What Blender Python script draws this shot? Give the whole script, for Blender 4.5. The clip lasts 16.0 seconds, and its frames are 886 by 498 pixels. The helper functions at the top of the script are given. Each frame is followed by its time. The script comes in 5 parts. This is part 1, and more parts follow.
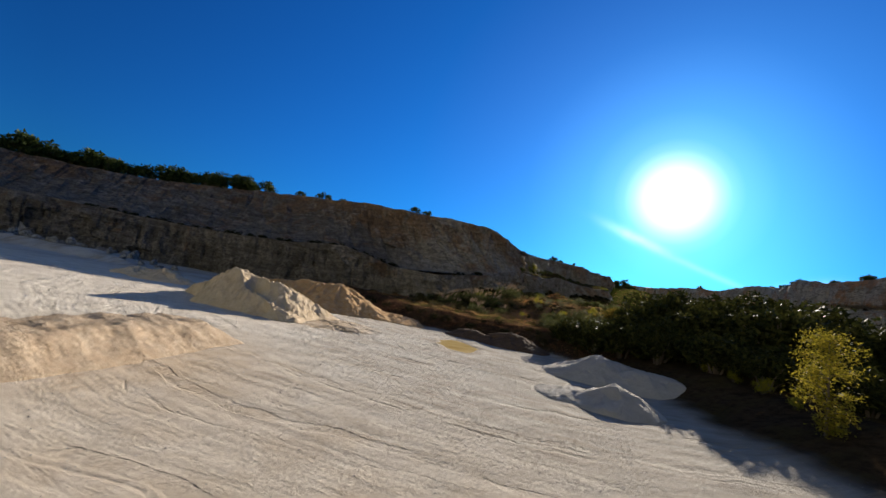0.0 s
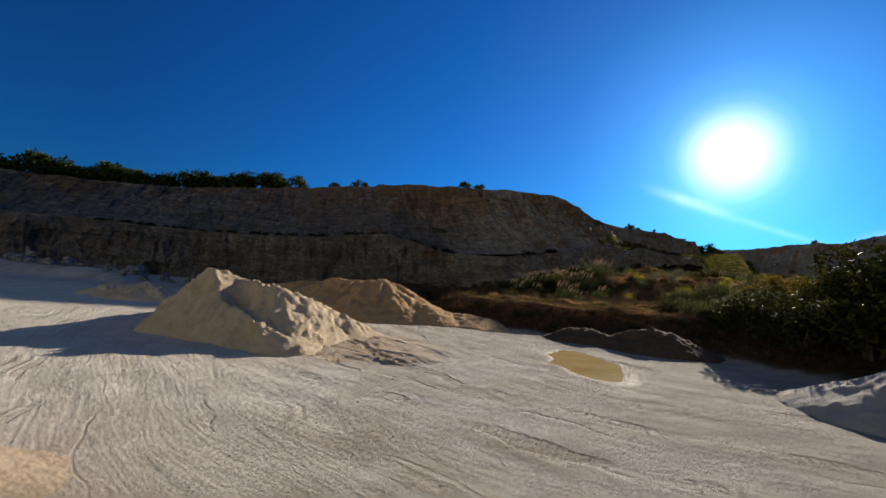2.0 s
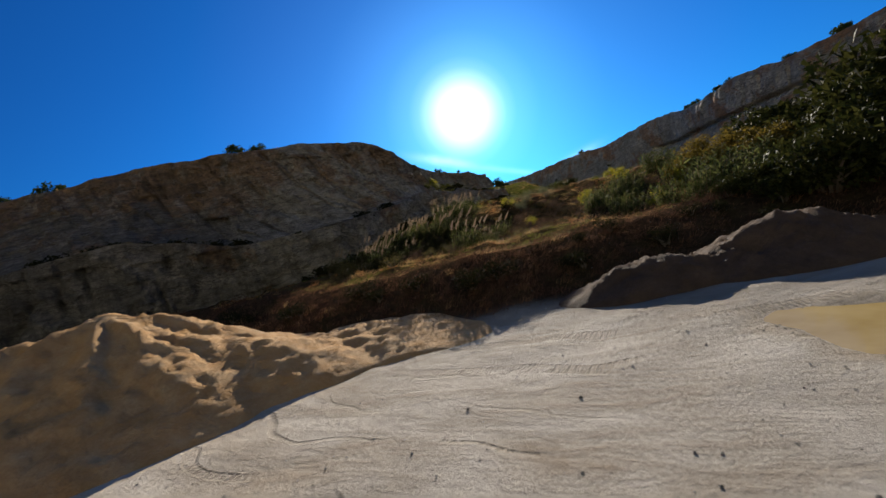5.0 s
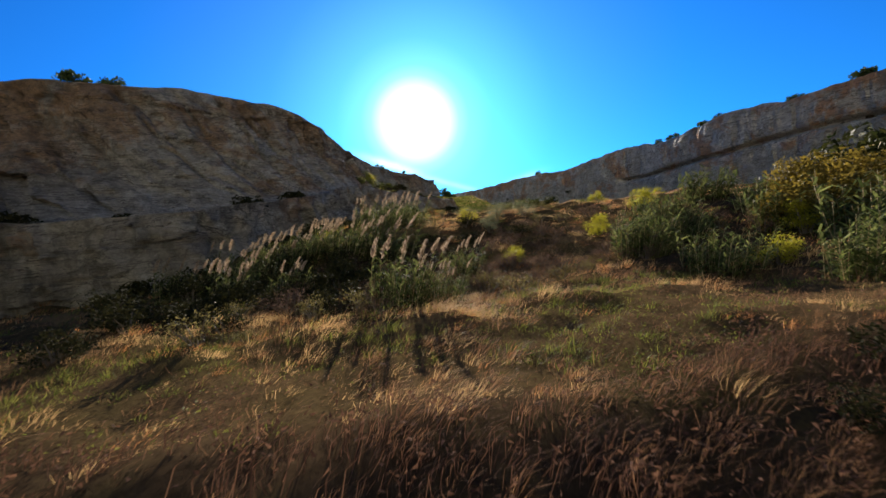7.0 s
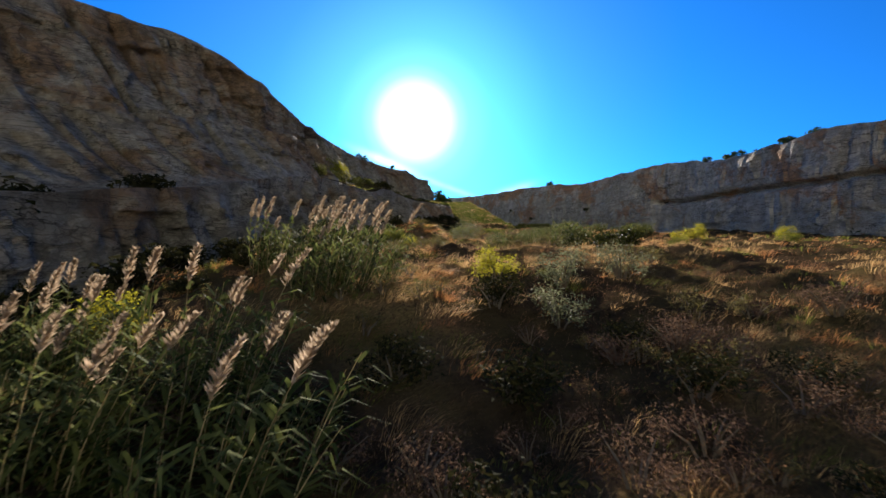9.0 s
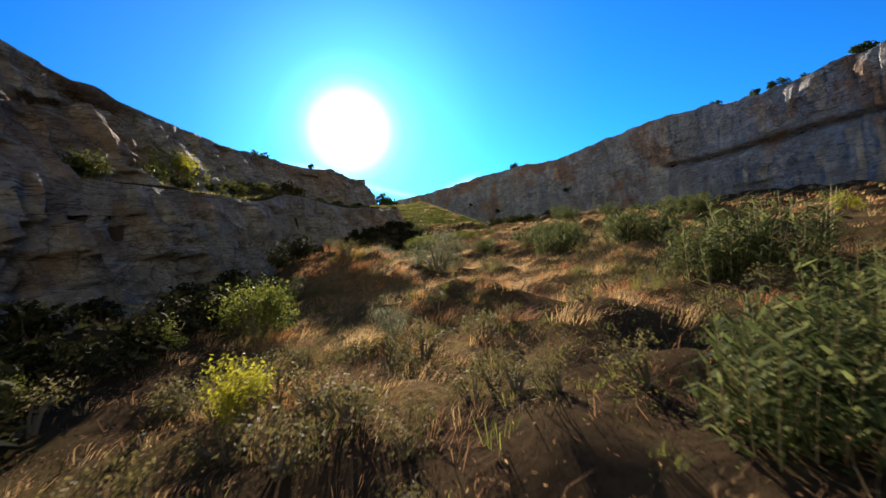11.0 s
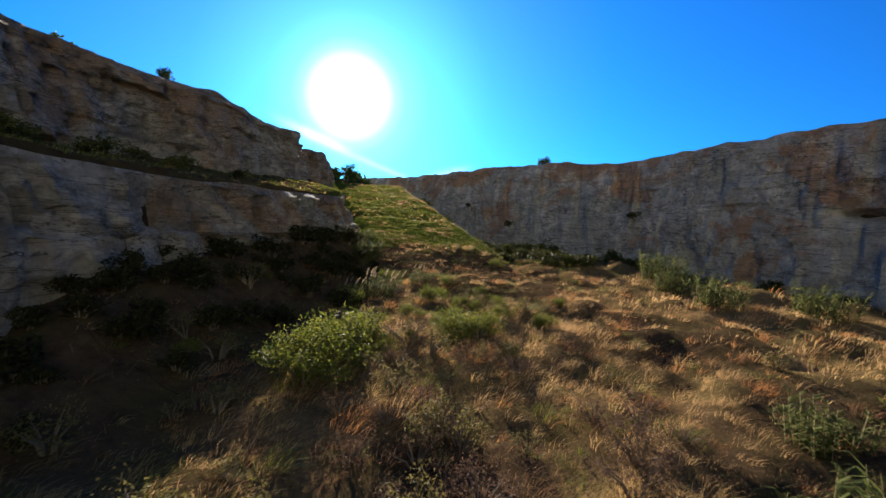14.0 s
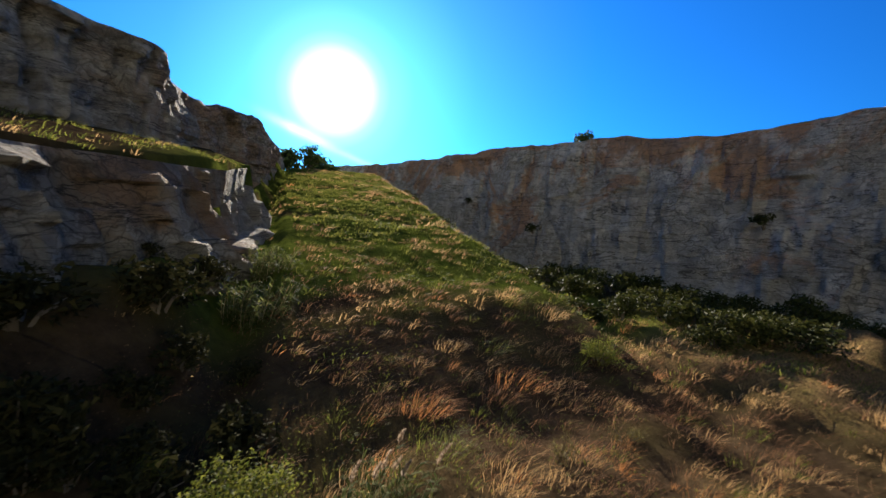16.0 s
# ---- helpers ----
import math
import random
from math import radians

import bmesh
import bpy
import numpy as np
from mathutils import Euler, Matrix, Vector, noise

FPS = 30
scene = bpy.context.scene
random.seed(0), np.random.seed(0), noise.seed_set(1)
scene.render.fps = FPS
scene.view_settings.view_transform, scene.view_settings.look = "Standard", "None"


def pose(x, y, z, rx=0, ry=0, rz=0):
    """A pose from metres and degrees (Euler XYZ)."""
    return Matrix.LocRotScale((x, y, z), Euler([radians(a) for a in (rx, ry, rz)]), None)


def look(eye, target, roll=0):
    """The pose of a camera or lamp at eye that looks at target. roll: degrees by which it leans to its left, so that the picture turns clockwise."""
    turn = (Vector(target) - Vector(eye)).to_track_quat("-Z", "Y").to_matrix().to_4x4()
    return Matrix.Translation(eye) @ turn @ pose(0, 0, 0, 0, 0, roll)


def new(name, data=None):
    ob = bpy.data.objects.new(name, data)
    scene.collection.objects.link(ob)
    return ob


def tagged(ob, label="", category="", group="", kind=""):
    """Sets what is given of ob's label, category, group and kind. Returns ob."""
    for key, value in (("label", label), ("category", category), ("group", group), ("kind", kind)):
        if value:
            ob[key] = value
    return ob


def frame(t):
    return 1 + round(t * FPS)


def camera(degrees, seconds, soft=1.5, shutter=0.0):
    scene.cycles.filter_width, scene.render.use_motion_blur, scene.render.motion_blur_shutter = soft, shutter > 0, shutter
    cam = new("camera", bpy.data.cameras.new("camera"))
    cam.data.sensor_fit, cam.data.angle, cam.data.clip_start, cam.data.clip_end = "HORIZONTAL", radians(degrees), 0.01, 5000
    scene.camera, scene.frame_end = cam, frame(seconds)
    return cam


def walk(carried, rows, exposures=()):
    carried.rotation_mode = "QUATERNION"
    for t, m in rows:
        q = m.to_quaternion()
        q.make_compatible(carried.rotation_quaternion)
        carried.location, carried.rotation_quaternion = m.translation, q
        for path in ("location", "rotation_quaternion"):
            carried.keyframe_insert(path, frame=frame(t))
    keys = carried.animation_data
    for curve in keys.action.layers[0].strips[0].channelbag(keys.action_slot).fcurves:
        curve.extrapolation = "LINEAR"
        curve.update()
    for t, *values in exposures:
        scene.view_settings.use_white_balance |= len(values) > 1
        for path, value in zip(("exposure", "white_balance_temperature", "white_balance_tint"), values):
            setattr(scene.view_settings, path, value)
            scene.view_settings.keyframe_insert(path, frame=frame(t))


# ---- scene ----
cam = camera(91.0, 16.0, shutter=0.1)
PATH = [
    (0.0, 0.00, 0.00, 4.98, 95.70, -10.51, -4.60),
    (0.5, -0.15, 4.62, 5.02, 95.04, -9.37, -1.91),
    (1.0, -0.39, 9.10, 4.89, 94.47, -8.67, 1.07),
    (1.5, -0.87, 13.57, 4.70, 94.02, -8.42, 3.33),
    (2.0, -1.82, 18.32, 4.43, 93.48, -4.80, 2.04),
    (2.5, -2.97, 22.82, 4.21, 92.66, 0.50, -0.75),
    (3.0, -4.04, 27.35, 3.86, 92.18, 4.55, -4.30),
    (3.5, -4.88, 31.61, 3.57, 91.62, 7.66, -8.57),
    (4.0, -5.40, 35.56, 3.39, 90.71, 9.97, -13.94),
    (4.5, -5.31, 39.34, 3.27, 90.05, 11.84, -19.41),
    (5.0, -4.61, 43.05, 3.25, 89.62, 13.00, -24.54),
    (5.5, -3.31, 46.78, 3.35, 89.36, 13.19, -28.89),
    (6.0, -1.42, 50.64, 3.60, 89.25, 12.14, -32.05),
    (6.5, 1.04, 54.72, 4.01, 89.24, 9.61, -33.57),
    (7.0, 4.08, 59.11, 4.63, 89.30, 5.31, -33.02),
    (7.5, 7.05, 63.31, 5.14, 89.47, 1.71, -32.98),
    (8.0, 9.92, 67.87, 5.96, 89.62, -0.09, -33.71),
    (8.5, 12.74, 72.46, 7.00, 89.52, -1.01, -33.67),
    (9.0, 15.78, 77.33, 7.72, 89.47, 0.07, -34.50),
    (9.5, 19.02, 82.37, 8.24, 89.44, 2.35, -35.92),
    (10.0, 22.46, 87.47, 8.66, 89.41, 5.05, -37.63),
    (10.5, 26.06, 92.52, 9.09, 89.35, 7.39, -39.34),
    (11.0, 29.80, 97.43, 9.66, 89.22, 8.58, -40.75),
    (11.5, 33.67, 102.09, 10.47, 89.00, 7.84, -41.58),
    (12.0, 37.73, 106.52, 11.20, 88.78, 6.34, -42.19),
    (12.5, 41.86, 110.87, 11.99, 88.39, 3.31, -42.26),
    (13.0, 45.72, 115.17, 12.96, 87.88, -0.38, -41.64),
    (13.5, 49.54, 119.41, 13.62, 87.61, -1.42, -42.24),
    (14.0, 53.21, 123.66, 14.05, 87.34, -2.08, -43.39),
    (14.5, 56.92, 128.05, 14.39, 87.25, -2.46, -44.75),
    (15.0, 60.61, 132.26, 14.73, 87.14, -2.42, -45.57),
    (15.5, 64.15, 136.43, 14.83, 87.14, -2.80, -45.90),
    (16.0, 67.99, 140.63, 14.87, 87.10, -2.82, -45.50),
]
walk(cam, [(t, pose(*p)) for t, *p in PATH], [(0, 0.84), (1.5, 0.58), (4.0, 0.42), (6.5, 1.42), (8.5, 1.58), (13, 1.8), (16, 1.7)])

# world, sun and exposure
SUN_AZ, SUN_EL = radians(32.4), radians(17.4)
SUN_DIR = Vector((math.sin(SUN_AZ) * math.cos(SUN_EL), math.cos(SUN_AZ) * math.cos(SUN_EL), math.sin(SUN_EL)))

# the glow stands a little lower than the disc's own centre, in the haze
GLOW_DIR = Vector((math.sin(radians(30.9)) * math.cos(radians(15.8)), math.cos(radians(30.9)) * math.cos(radians(15.8)), math.sin(radians(15.8))))


def build_world():
    w = bpy.data.worlds.new("sky")
    scene.world = w
    w.use_nodes = True
    nt = w.node_tree
    nt.nodes.clear()
    out = nt.nodes.new("ShaderNodeOutputWorld")
    bg = nt.nodes.new("ShaderNodeBackground")
    sky = nt.nodes.new("ShaderNodeTexSky")
    sky.sky_type = "NISHITA"
    sky.sun_disc = False
    sky.sun_elevation, sky.sun_rotation = SUN_EL, SUN_AZ
    sky.air_density, sky.dust_density, sky.ozone_density, sky.altitude = 1.0, 0.6, 3.0, 200
    tint = nt.nodes.new("ShaderNodeMix")
    tint.data_type, tint.blend_type = "RGBA", "MULTIPLY"
    tint.inputs[0].default_value = 1.0
    nt.links.new(sky.outputs[0], tint.inputs[6])
    turn = nt.nodes.new("ShaderNodeMix")
    turn.data_type = "RGBA"
    turn.inputs[6].default_value = (4.5, 2.8, 1.6, 1)
    turn.inputs[7].default_value = (0.07, 0.565, 1.32, 1)
    nt.links.new(turn.outputs[2], tint.inputs[7])
    geo = nt.nodes.new("ShaderNodeTexCoord")
    dot = nt.nodes.new("ShaderNodeVectorMath")
    dot.operation = "DOT_PRODUCT"
    dot.inputs[1].default_value = GLOW_DIR
    nt.links.new(geo.outputs["Generated"], dot.inputs[0])
    half = nt.nodes.new("ShaderNodeMapRange")
    half.interpolation_type = "SMOOTHSTEP"
    half.inputs["From Min"].default_value, half.inputs["From Max"].default_value = -0.5, 0.1
    nt.links.new(dot.outputs["Value"], half.inputs["Value"])
    nt.links.new(half.outputs[0], turn.inputs[0])
    ang = nt.nodes.new("ShaderNodeMath")
    ang.operation = "ARCCOSINE"
    nt.links.new(dot.outputs["Value"], ang.inputs[0])
    # aureole of scattered light round the sun, by angle in radians
    ramp = nt.nodes.new("ShaderNodeMapRange")
    ramp.inputs["From Min"].default_value, ramp.inputs["From Max"].default_value = 0.0, 0.55
    nt.links.new(ang.outputs[0], ramp.inputs["Value"])
    glow = nt.nodes.new("ShaderNodeValToRGB")
    e = glow.color_ramp.elements
    e[0].position, e[0].color = 0.0, (60, 57, 55, 1)
    e[1].position, e[1].color = 1.0, (0, 0, 0, 1)
    for p, c in ((0.06, (36, 35, 34, 1)), (0.09, (13, 12.8, 12.6, 1)), (0.14, (6.0, 5.9, 5.9, 1)), (0.175, (2.6, 3.0, 3.4, 1)), (0.215, (1.3, 1.55, 2.4, 1)), (0.31, (0.62, 0.62, 1.4, 1)), (0.55, (0.22, 0.10, 0.5, 1))):
        k = e.new(p)
        k.color = c
    nt.links.new(ramp.outputs[0], glow.inputs[0])
    # the blue deepens away from the sun
    deep = nt.nodes.new("ShaderNodeMapRange")
    deep.inputs["From Min"].default_value, deep.inputs["From Max"].default_value = 0.35, 0.85
    deep.inputs["To Min"].default_value, deep.inputs["To Max"].default_value = 0.70, 1.04
    nt.links.new(dot.outputs["Value"], deep.inputs["Value"])
    blue = nt.nodes.new("ShaderNodeVectorMath")
    blue.operation = "SCALE"
    nt.links.new(tint.outputs[2], blue.inputs[0])
    nt.links.new(deep.outputs[0], blue.inputs["Scale"])
    add = nt.nodes.new("ShaderNodeMix")
    add.data_type, add.blend_type = "RGBA", "ADD"
    add.inputs[0].default_value = 1.0
    nt.links.new(blue.outputs[0], add.inputs[6])
    nt.links.new(glow.outputs[0], add.inputs[7])
    # thin streaks of high cloud below the sun
    total = add.outputs[2]
    for az, el, slope, long, thin, power in ((27.4, 10.6, -0.40, 0.060, 0.010, 5.0), (43.6, 7.0, 0.30, 0.04, 0.010, 3.0), (35.0, 7.6, -0.36, 0.08, 0.006, 1.6)):
        a, e2 = radians(az), radians(el)
        c = Vector((math.sin(a) * math.cos(e2), math.cos(a) * math.cos(e2), math.sin(e2)))
        side = Vector((math.cos(a), -math.sin(a), 0))
        t = (side + Vector((0, 0, slope))).normalized()
        across = c.cross(t).normalized()
        parts = []
        for v, w in ((t, long), (across, thin)):
            off = nt.nodes.new("ShaderNodeVectorMath")
            off.operation = "SUBTRACT"
            off.inputs[1].default_value = c
            nt.links.new(geo.outputs["Generated"], off.inputs[0])
            dt = nt.nodes.new("ShaderNodeVectorMath")
            dt.operation = "DOT_PRODUCT"
            dt.inputs[1].default_value = v / w
            nt.links.new(off.outputs[0], dt.inputs[0])
            sq = nt.nodes.new("ShaderNodeMath")
            sq.operation = "MULTIPLY"
            nt.links.new(dt.outputs["Value"], sq.inputs[0])
            nt.links.new(dt.outputs["Value"], sq.inputs[1])
            parts.append(sq.outputs[0])
        sm = nt.nodes.new("ShaderNodeMath")
        sm.operation = "ADD"
        nt.links.new(parts[0], sm.inputs[0])
        nt.links.new(parts[1], sm.inputs[1])
        ex = nt.nodes.new("ShaderNodeMath")
        ex.operation = "POWER"
        ex.inputs[0].default_value = 0.3679
        nt.links.new(sm.outputs[0], ex.inputs[1])
        wisp = nt.nodes.new("ShaderNodeTexNoise")
        wisp.inputs["Scale"].default_value, wisp.inputs["Detail"].default_value = 18.0, 4.0
        nt.links.new(geo.outputs["Generated"], wisp.inputs[0])
        pw = nt.nodes.new("ShaderNodeMath")
        pw.operation = "MULTIPLY"
        nt.links.new(ex.outputs[0], pw.inputs[0])
        nt.links.new(wisp.outputs[0], pw.inputs[1])
        up = nt.nodes.new("ShaderNodeMix")
        up.data_type, up.blend_type = "RGBA", "ADD"
        up.inputs[7].default_value = (power * 2.1, power * 2.0, power * 1.9, 1)
        nt.links.new(pw.outputs[0], up.inputs[0])
        nt.links.new(total, up.inputs[6])
        total = up.outputs[2]
    nt.links.new(total, bg.inputs[0])
    bg.inputs[1].default_value = 0.05
    nt.links.new(bg.outputs[0], out.inputs[0])
    lamp = bpy.data.lights.new("sun", "SUN")
    lamp.energy, lamp.angle, lamp.color = 5.0, radians(0.6), (1.0, 0.90, 0.76)
    ob = new("sun", lamp)
    ob.matrix_world = look(SUN_DIR * 200, (0, 0, 0))


build_world()

# materials


def nodes_of(name):
    m = bpy.data.materials.new(name)
    m.use_nodes = True
    nt = m.node_tree
    return m, nt, nt.nodes["Principled BSDF"]


def mixc(nt, fac, a, b, blend="MIX"):
    n = nt.nodes.new("ShaderNodeMix")
    n.data_type, n.blend_type = "RGBA", blend
    for s, v in ((n.inputs[0], fac), (n.inputs[6], a), (n.inputs[7], b)):
        if isinstance(v, bpy.types.NodeSocket):
            nt.links.new(v, s)
        elif isinstance(v, (int, float)):
            s.default_value = v
        else:
            s.default_value = (*v, 1)
    return n.outputs[2]


def noise_of(nt, scale, detail=6, rough=0.6, stretch=None, lo=0.0, hi=1.0, distort=0.0):
    tc = nt.nodes.new("ShaderNodeTexCoord")
    src = tc.outputs["Object"]
    if stretch:
        mp = nt.nodes.new("ShaderNodeMapping")
        mp.inputs["Scale"].default_value = stretch[:3]
        if len(stretch) > 3:
            mp.inputs["Rotation"].default_value = (0, 0, stretch[3])
        nt.links.new(src, mp.inputs[0])
        src = mp.outputs[0]
    n = nt.nodes.new("ShaderNodeTexNoise")
    n.inputs["Scale"].default_value, n.inputs["Detail"].default_value, n.inputs["Roughness"].default_value = scale, detail, rough
    n.inputs["Distortion"].default_value = distort
    nt.links.new(src, n.inputs[0])
    r = nt.nodes.new("ShaderNodeMapRange")
    r.inputs["From Min"].default_value, r.inputs["From Max"].default_value = lo, hi
    nt.links.new(n.outputs[0], r.inputs[0])
    return r.outputs[0]


def bump(nt, bsdf, sources):
    last = None
    for src, strength, dist in sources:
        b = nt.nodes.new("ShaderNodeBump")
        b.inputs["Strength"].default_value, b.inputs["Distance"].default_value = strength, dist
        nt.links.new(src, b.inputs["Height"])
        if last:
            nt.links.new(last, b.inputs["Normal"])
        last = b.outputs[0]
    nt.links.new(last, bsdf.inputs["Normal"])


def attr(nt, name):
    a = nt.nodes.new("ShaderNodeAttribute")
    a.attribute_name = name
    return a.outputs["Fac"]


def math_node(nt, op, a, b=0.0):
    n = nt.nodes.new("ShaderNodeMath")
    n.operation = op
    for s, v in zip(n.inputs, (a, b)):
        if isinstance(v, bpy.types.NodeSocket):
            nt.links.new(v, s)
        else:
            s.default_value = v
    return n.outputs[0]


def arc_noise(nt, scale, detail, rough, lo, hi):
    """Noise drawn out along the arcs in which loaders turn over the yard."""
    a = nt.nodes.new("ShaderNodeAttribute")
    a.attribute_name = "arc"
    n = nt.nodes.new("ShaderNodeTexNoise")
    n.inputs["Scale"].default_value, n.inputs["Detail"].default_value, n.inputs["Roughness"].default_value = scale, detail, rough
    n.inputs["Distortion"].default_value = 0.5
    nt.links.new(a.outputs["Vector"], n.inputs[0])
    r = nt.nodes.new("ShaderNodeMapRange")
    r.inputs["From Min"].default_value, r.inputs["From Max"].default_value = lo, hi
    nt.links.new(n.outputs[0], r.inputs[0])
    return r.outputs[0]


def mat_ground():
    """Crushed limestone in the yard, earth and litter under the plants."""
    m, nt, b = nodes_of("quarry_ground")
    big = noise_of(nt, 0.09, 6, 0.62, lo=0.38, hi=0.62, distort=0.6)
    mottle = noise_of(nt, 0.55, 9, 0.72, lo=0.36, hi=0.64, distort=0.4)
    swirl = arc_noise(nt, 2.0, 9, 0.68, 0.40, 0.66)
    where = noise_of(nt, 0.13, 4, 0.55, lo=0.42, hi=0.60)
    grain = noise_of(nt, 9, 8, 0.75, lo=0.32, hi=0.68)
    # wheel tracks: narrow bands along the arcs, with the marks of the treads
    at = nt.nodes.new("ShaderNodeAttribute")
    at.attribute_name = "arc"
    sep = nt.nodes.new("ShaderNodeSeparateXYZ")
    nt.links.new(at.outputs["Vector"], sep.inputs[0])
    wob = noise_of(nt, 0.12, 3, 0.5, lo=0.0, hi=1.0)
    lane = nt.nodes.new("ShaderNodeTexNoise")
    lane.noise_dimensions = "1D"
    lane.inputs["Scale"].default_value, lane.inputs["Detail"].default_value = 1.5, 2.0
    nt.links.new(math_node(nt, "ADD", sep.outputs[0], math_node(nt, "MULTIPLY", wob, 2.2)), lane.inputs["W"])
    band = nt.nodes.new("ShaderNodeMapRange")
    band.inputs["From Min"].default_value, band.inputs["From Max"].default_value = 0.60, 0.64
    nt.links.new(lane.outputs[0], band.inputs[0])
    track = math_node(nt, "MULTIPLY", band.outputs[0], noise_of(nt, 0.25, 4, 0.6, lo=0.46, hi=0.56))
    tread = math_node(nt, "MULTIPLY", track, math_node(nt, "SINE", math_node(nt, "MULTIPLY", sep.outputs[1], 260.0)))
    chalk = mixc(nt, big, (0.33, 0.285, 0.225), (0.56, 0.52, 0.45))
    chalk = mixc(nt, math_node(nt, "MULTIPLY", mottle, 0.65), chalk, (0.66, 0.62, 0.55))
    chalk = mixc(nt, math_node(nt, "MULTIPLY", math_node(nt, "MULTIPLY", swirl, where), 0.9), chalk, (0.30, 0.235, 0.165))
    chalk = mixc(nt, math_node(nt, "MULTIPLY", track, 0.4), chalk, (0.34, 0.28, 0.21))
    chalk = mixc(nt, math_node(nt, "MULTIPLY", grain, 0.32), chalk, (0.27, 0.22, 0.16))
    # chalk turns darker and greyer towards the right of the yard
    chalk = mixc(nt, math_node(nt, "MULTIPLY", attr(nt, "darker_right"), 0.75), chalk, mixc(nt, swirl, (0.36, 0.32, 0.265), (0.24, 0.21, 0.165)))
    chalk = mixc(nt, math_node(nt, "MULTIPLY", attr(nt, "pale"), 0.8), chalk, mixc(nt, mottle, (0.62, 0.54, 0.43), (0.80, 0.72, 0.60)))
    sand = mixc(nt, grain, (0.46, 0.31, 0.17), (0.62, 0.46, 0.29))
    sand = mixc(nt, math_node(nt, "MULTIPLY", mottle, 0.5), sand, (0.60, 0.50, 0.37))
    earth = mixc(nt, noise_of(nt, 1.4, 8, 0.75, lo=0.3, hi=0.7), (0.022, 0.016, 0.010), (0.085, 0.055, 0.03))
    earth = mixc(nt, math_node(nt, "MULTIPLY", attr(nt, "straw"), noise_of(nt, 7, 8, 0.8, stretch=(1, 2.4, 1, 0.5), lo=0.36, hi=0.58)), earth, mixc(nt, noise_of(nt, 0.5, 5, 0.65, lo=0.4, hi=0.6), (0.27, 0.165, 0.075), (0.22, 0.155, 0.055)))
    earth = mixc(nt, math_node(nt, "MULTIPLY", noise_of(nt, 0.35, 5, 0.65, lo=0.48, hi=0.64), 0.6), earth, (0.055, 0.045, 0.016))
    earth = mixc(nt, attr(nt, "mossy"), earth, mixc(nt, noise_of(nt, 1.1, 7, 0.7, lo=0.35, hi=0.65), (0.035, 0.05, 0.008), (0.10, 0.115, 0.02)))
    col = mixc(nt, attr(nt, "sandy"), chalk, sand)
    col = mixc(nt, attr(nt, "stony"), col, mixc(nt, mottle, (0.24, 0.19, 0.145), (0.46, 0.38, 0.30)))
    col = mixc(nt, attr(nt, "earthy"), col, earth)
    col = mixc(nt, math_node(nt, "MULTIPLY", attr(nt, "wet"), 0.5), col, (0.24, 0.18, 0.10))
    nt.links.new(col, b.inputs["Base Color"])
    b.inputs["Roughness"].default_value = 0.95
    spec = nt.nodes.new("ShaderNodeMapRange")
    spec.inputs["To Min"].default_value, spec.inputs["To Max"].default_value = 0.10, 0.0
    nt.links.new(attr(nt, "earthy"), spec.inputs[0])
    nt.links.new(spec.outputs[0], b.inputs["Specular IOR Level"])
    gloss = nt.nodes.new("ShaderNodeMapRange")
    gloss.inputs["To Min"].default_value, gloss.inputs["To Max"].default_value = 0.95, 0.6
    nt.links.new(attr(nt, "wet"), gloss.inputs[0])
    nt.links.new(gloss.outputs[0], b.inputs["Roughness"])
    bump(nt, b, ((mottle, 0.45, 0.16), (swirl, 0.65, 0.10), (track, 0.8, -0.10), (tread, 0.6, 0.03), (grain, 0.6, 0.06)))
    return m


def fracture(nt, scale, stretch, seam):
    """Broken blocks: a value for each block, and the seams between them."""
    tc = nt.nodes.new("ShaderNodeTexCoord")
    n = nt.nodes.new("ShaderNodeTexNoise")
    n.inputs["Scale"].default_value, n.inputs["Detail"].default_value = 0.8, 5
    nt.links.new(tc.outputs["Object"], n.inputs[0])
    push = nt.nodes.new("ShaderNodeVectorMath")
    push.operation = "MULTIPLY_ADD"
    push.inputs[1].default_value = (1.6, 1.6, 1.6)
    nt.links.new(n.outputs["Color"], push.inputs[0])
    nt.links.new(tc.outputs["Object"], push.inputs[2])
    mp = nt.nodes.new("ShaderNodeMapping")
    mp.inputs["Scale"].default_value = stretch
    nt.links.new(push.outputs[0], mp.inputs[0])
    out = []
    for feature in ("F1", "DISTANCE_TO_EDGE"):
        v = nt.nodes.new("ShaderNodeTexVoronoi")
        v.feature = feature
        v.inputs["Scale"].default_value = scale
        nt.links.new(mp.outputs[0], v.inputs["Vector"])
        out.append(v)
    sep = nt.nodes.new("ShaderNodeSeparateXYZ")
    nt.links.new(out[0].outputs["Color"], sep.inputs[0])
    r = nt.nodes.new("ShaderNodeMapRange")
    r.inputs["From Min"].default_value, r.inputs["From Max"].default_value = seam, 0.0
    nt.links.new(out[1].outputs["Distance"], r.inputs[0])
    return sep.outputs[0], r.outputs[0]


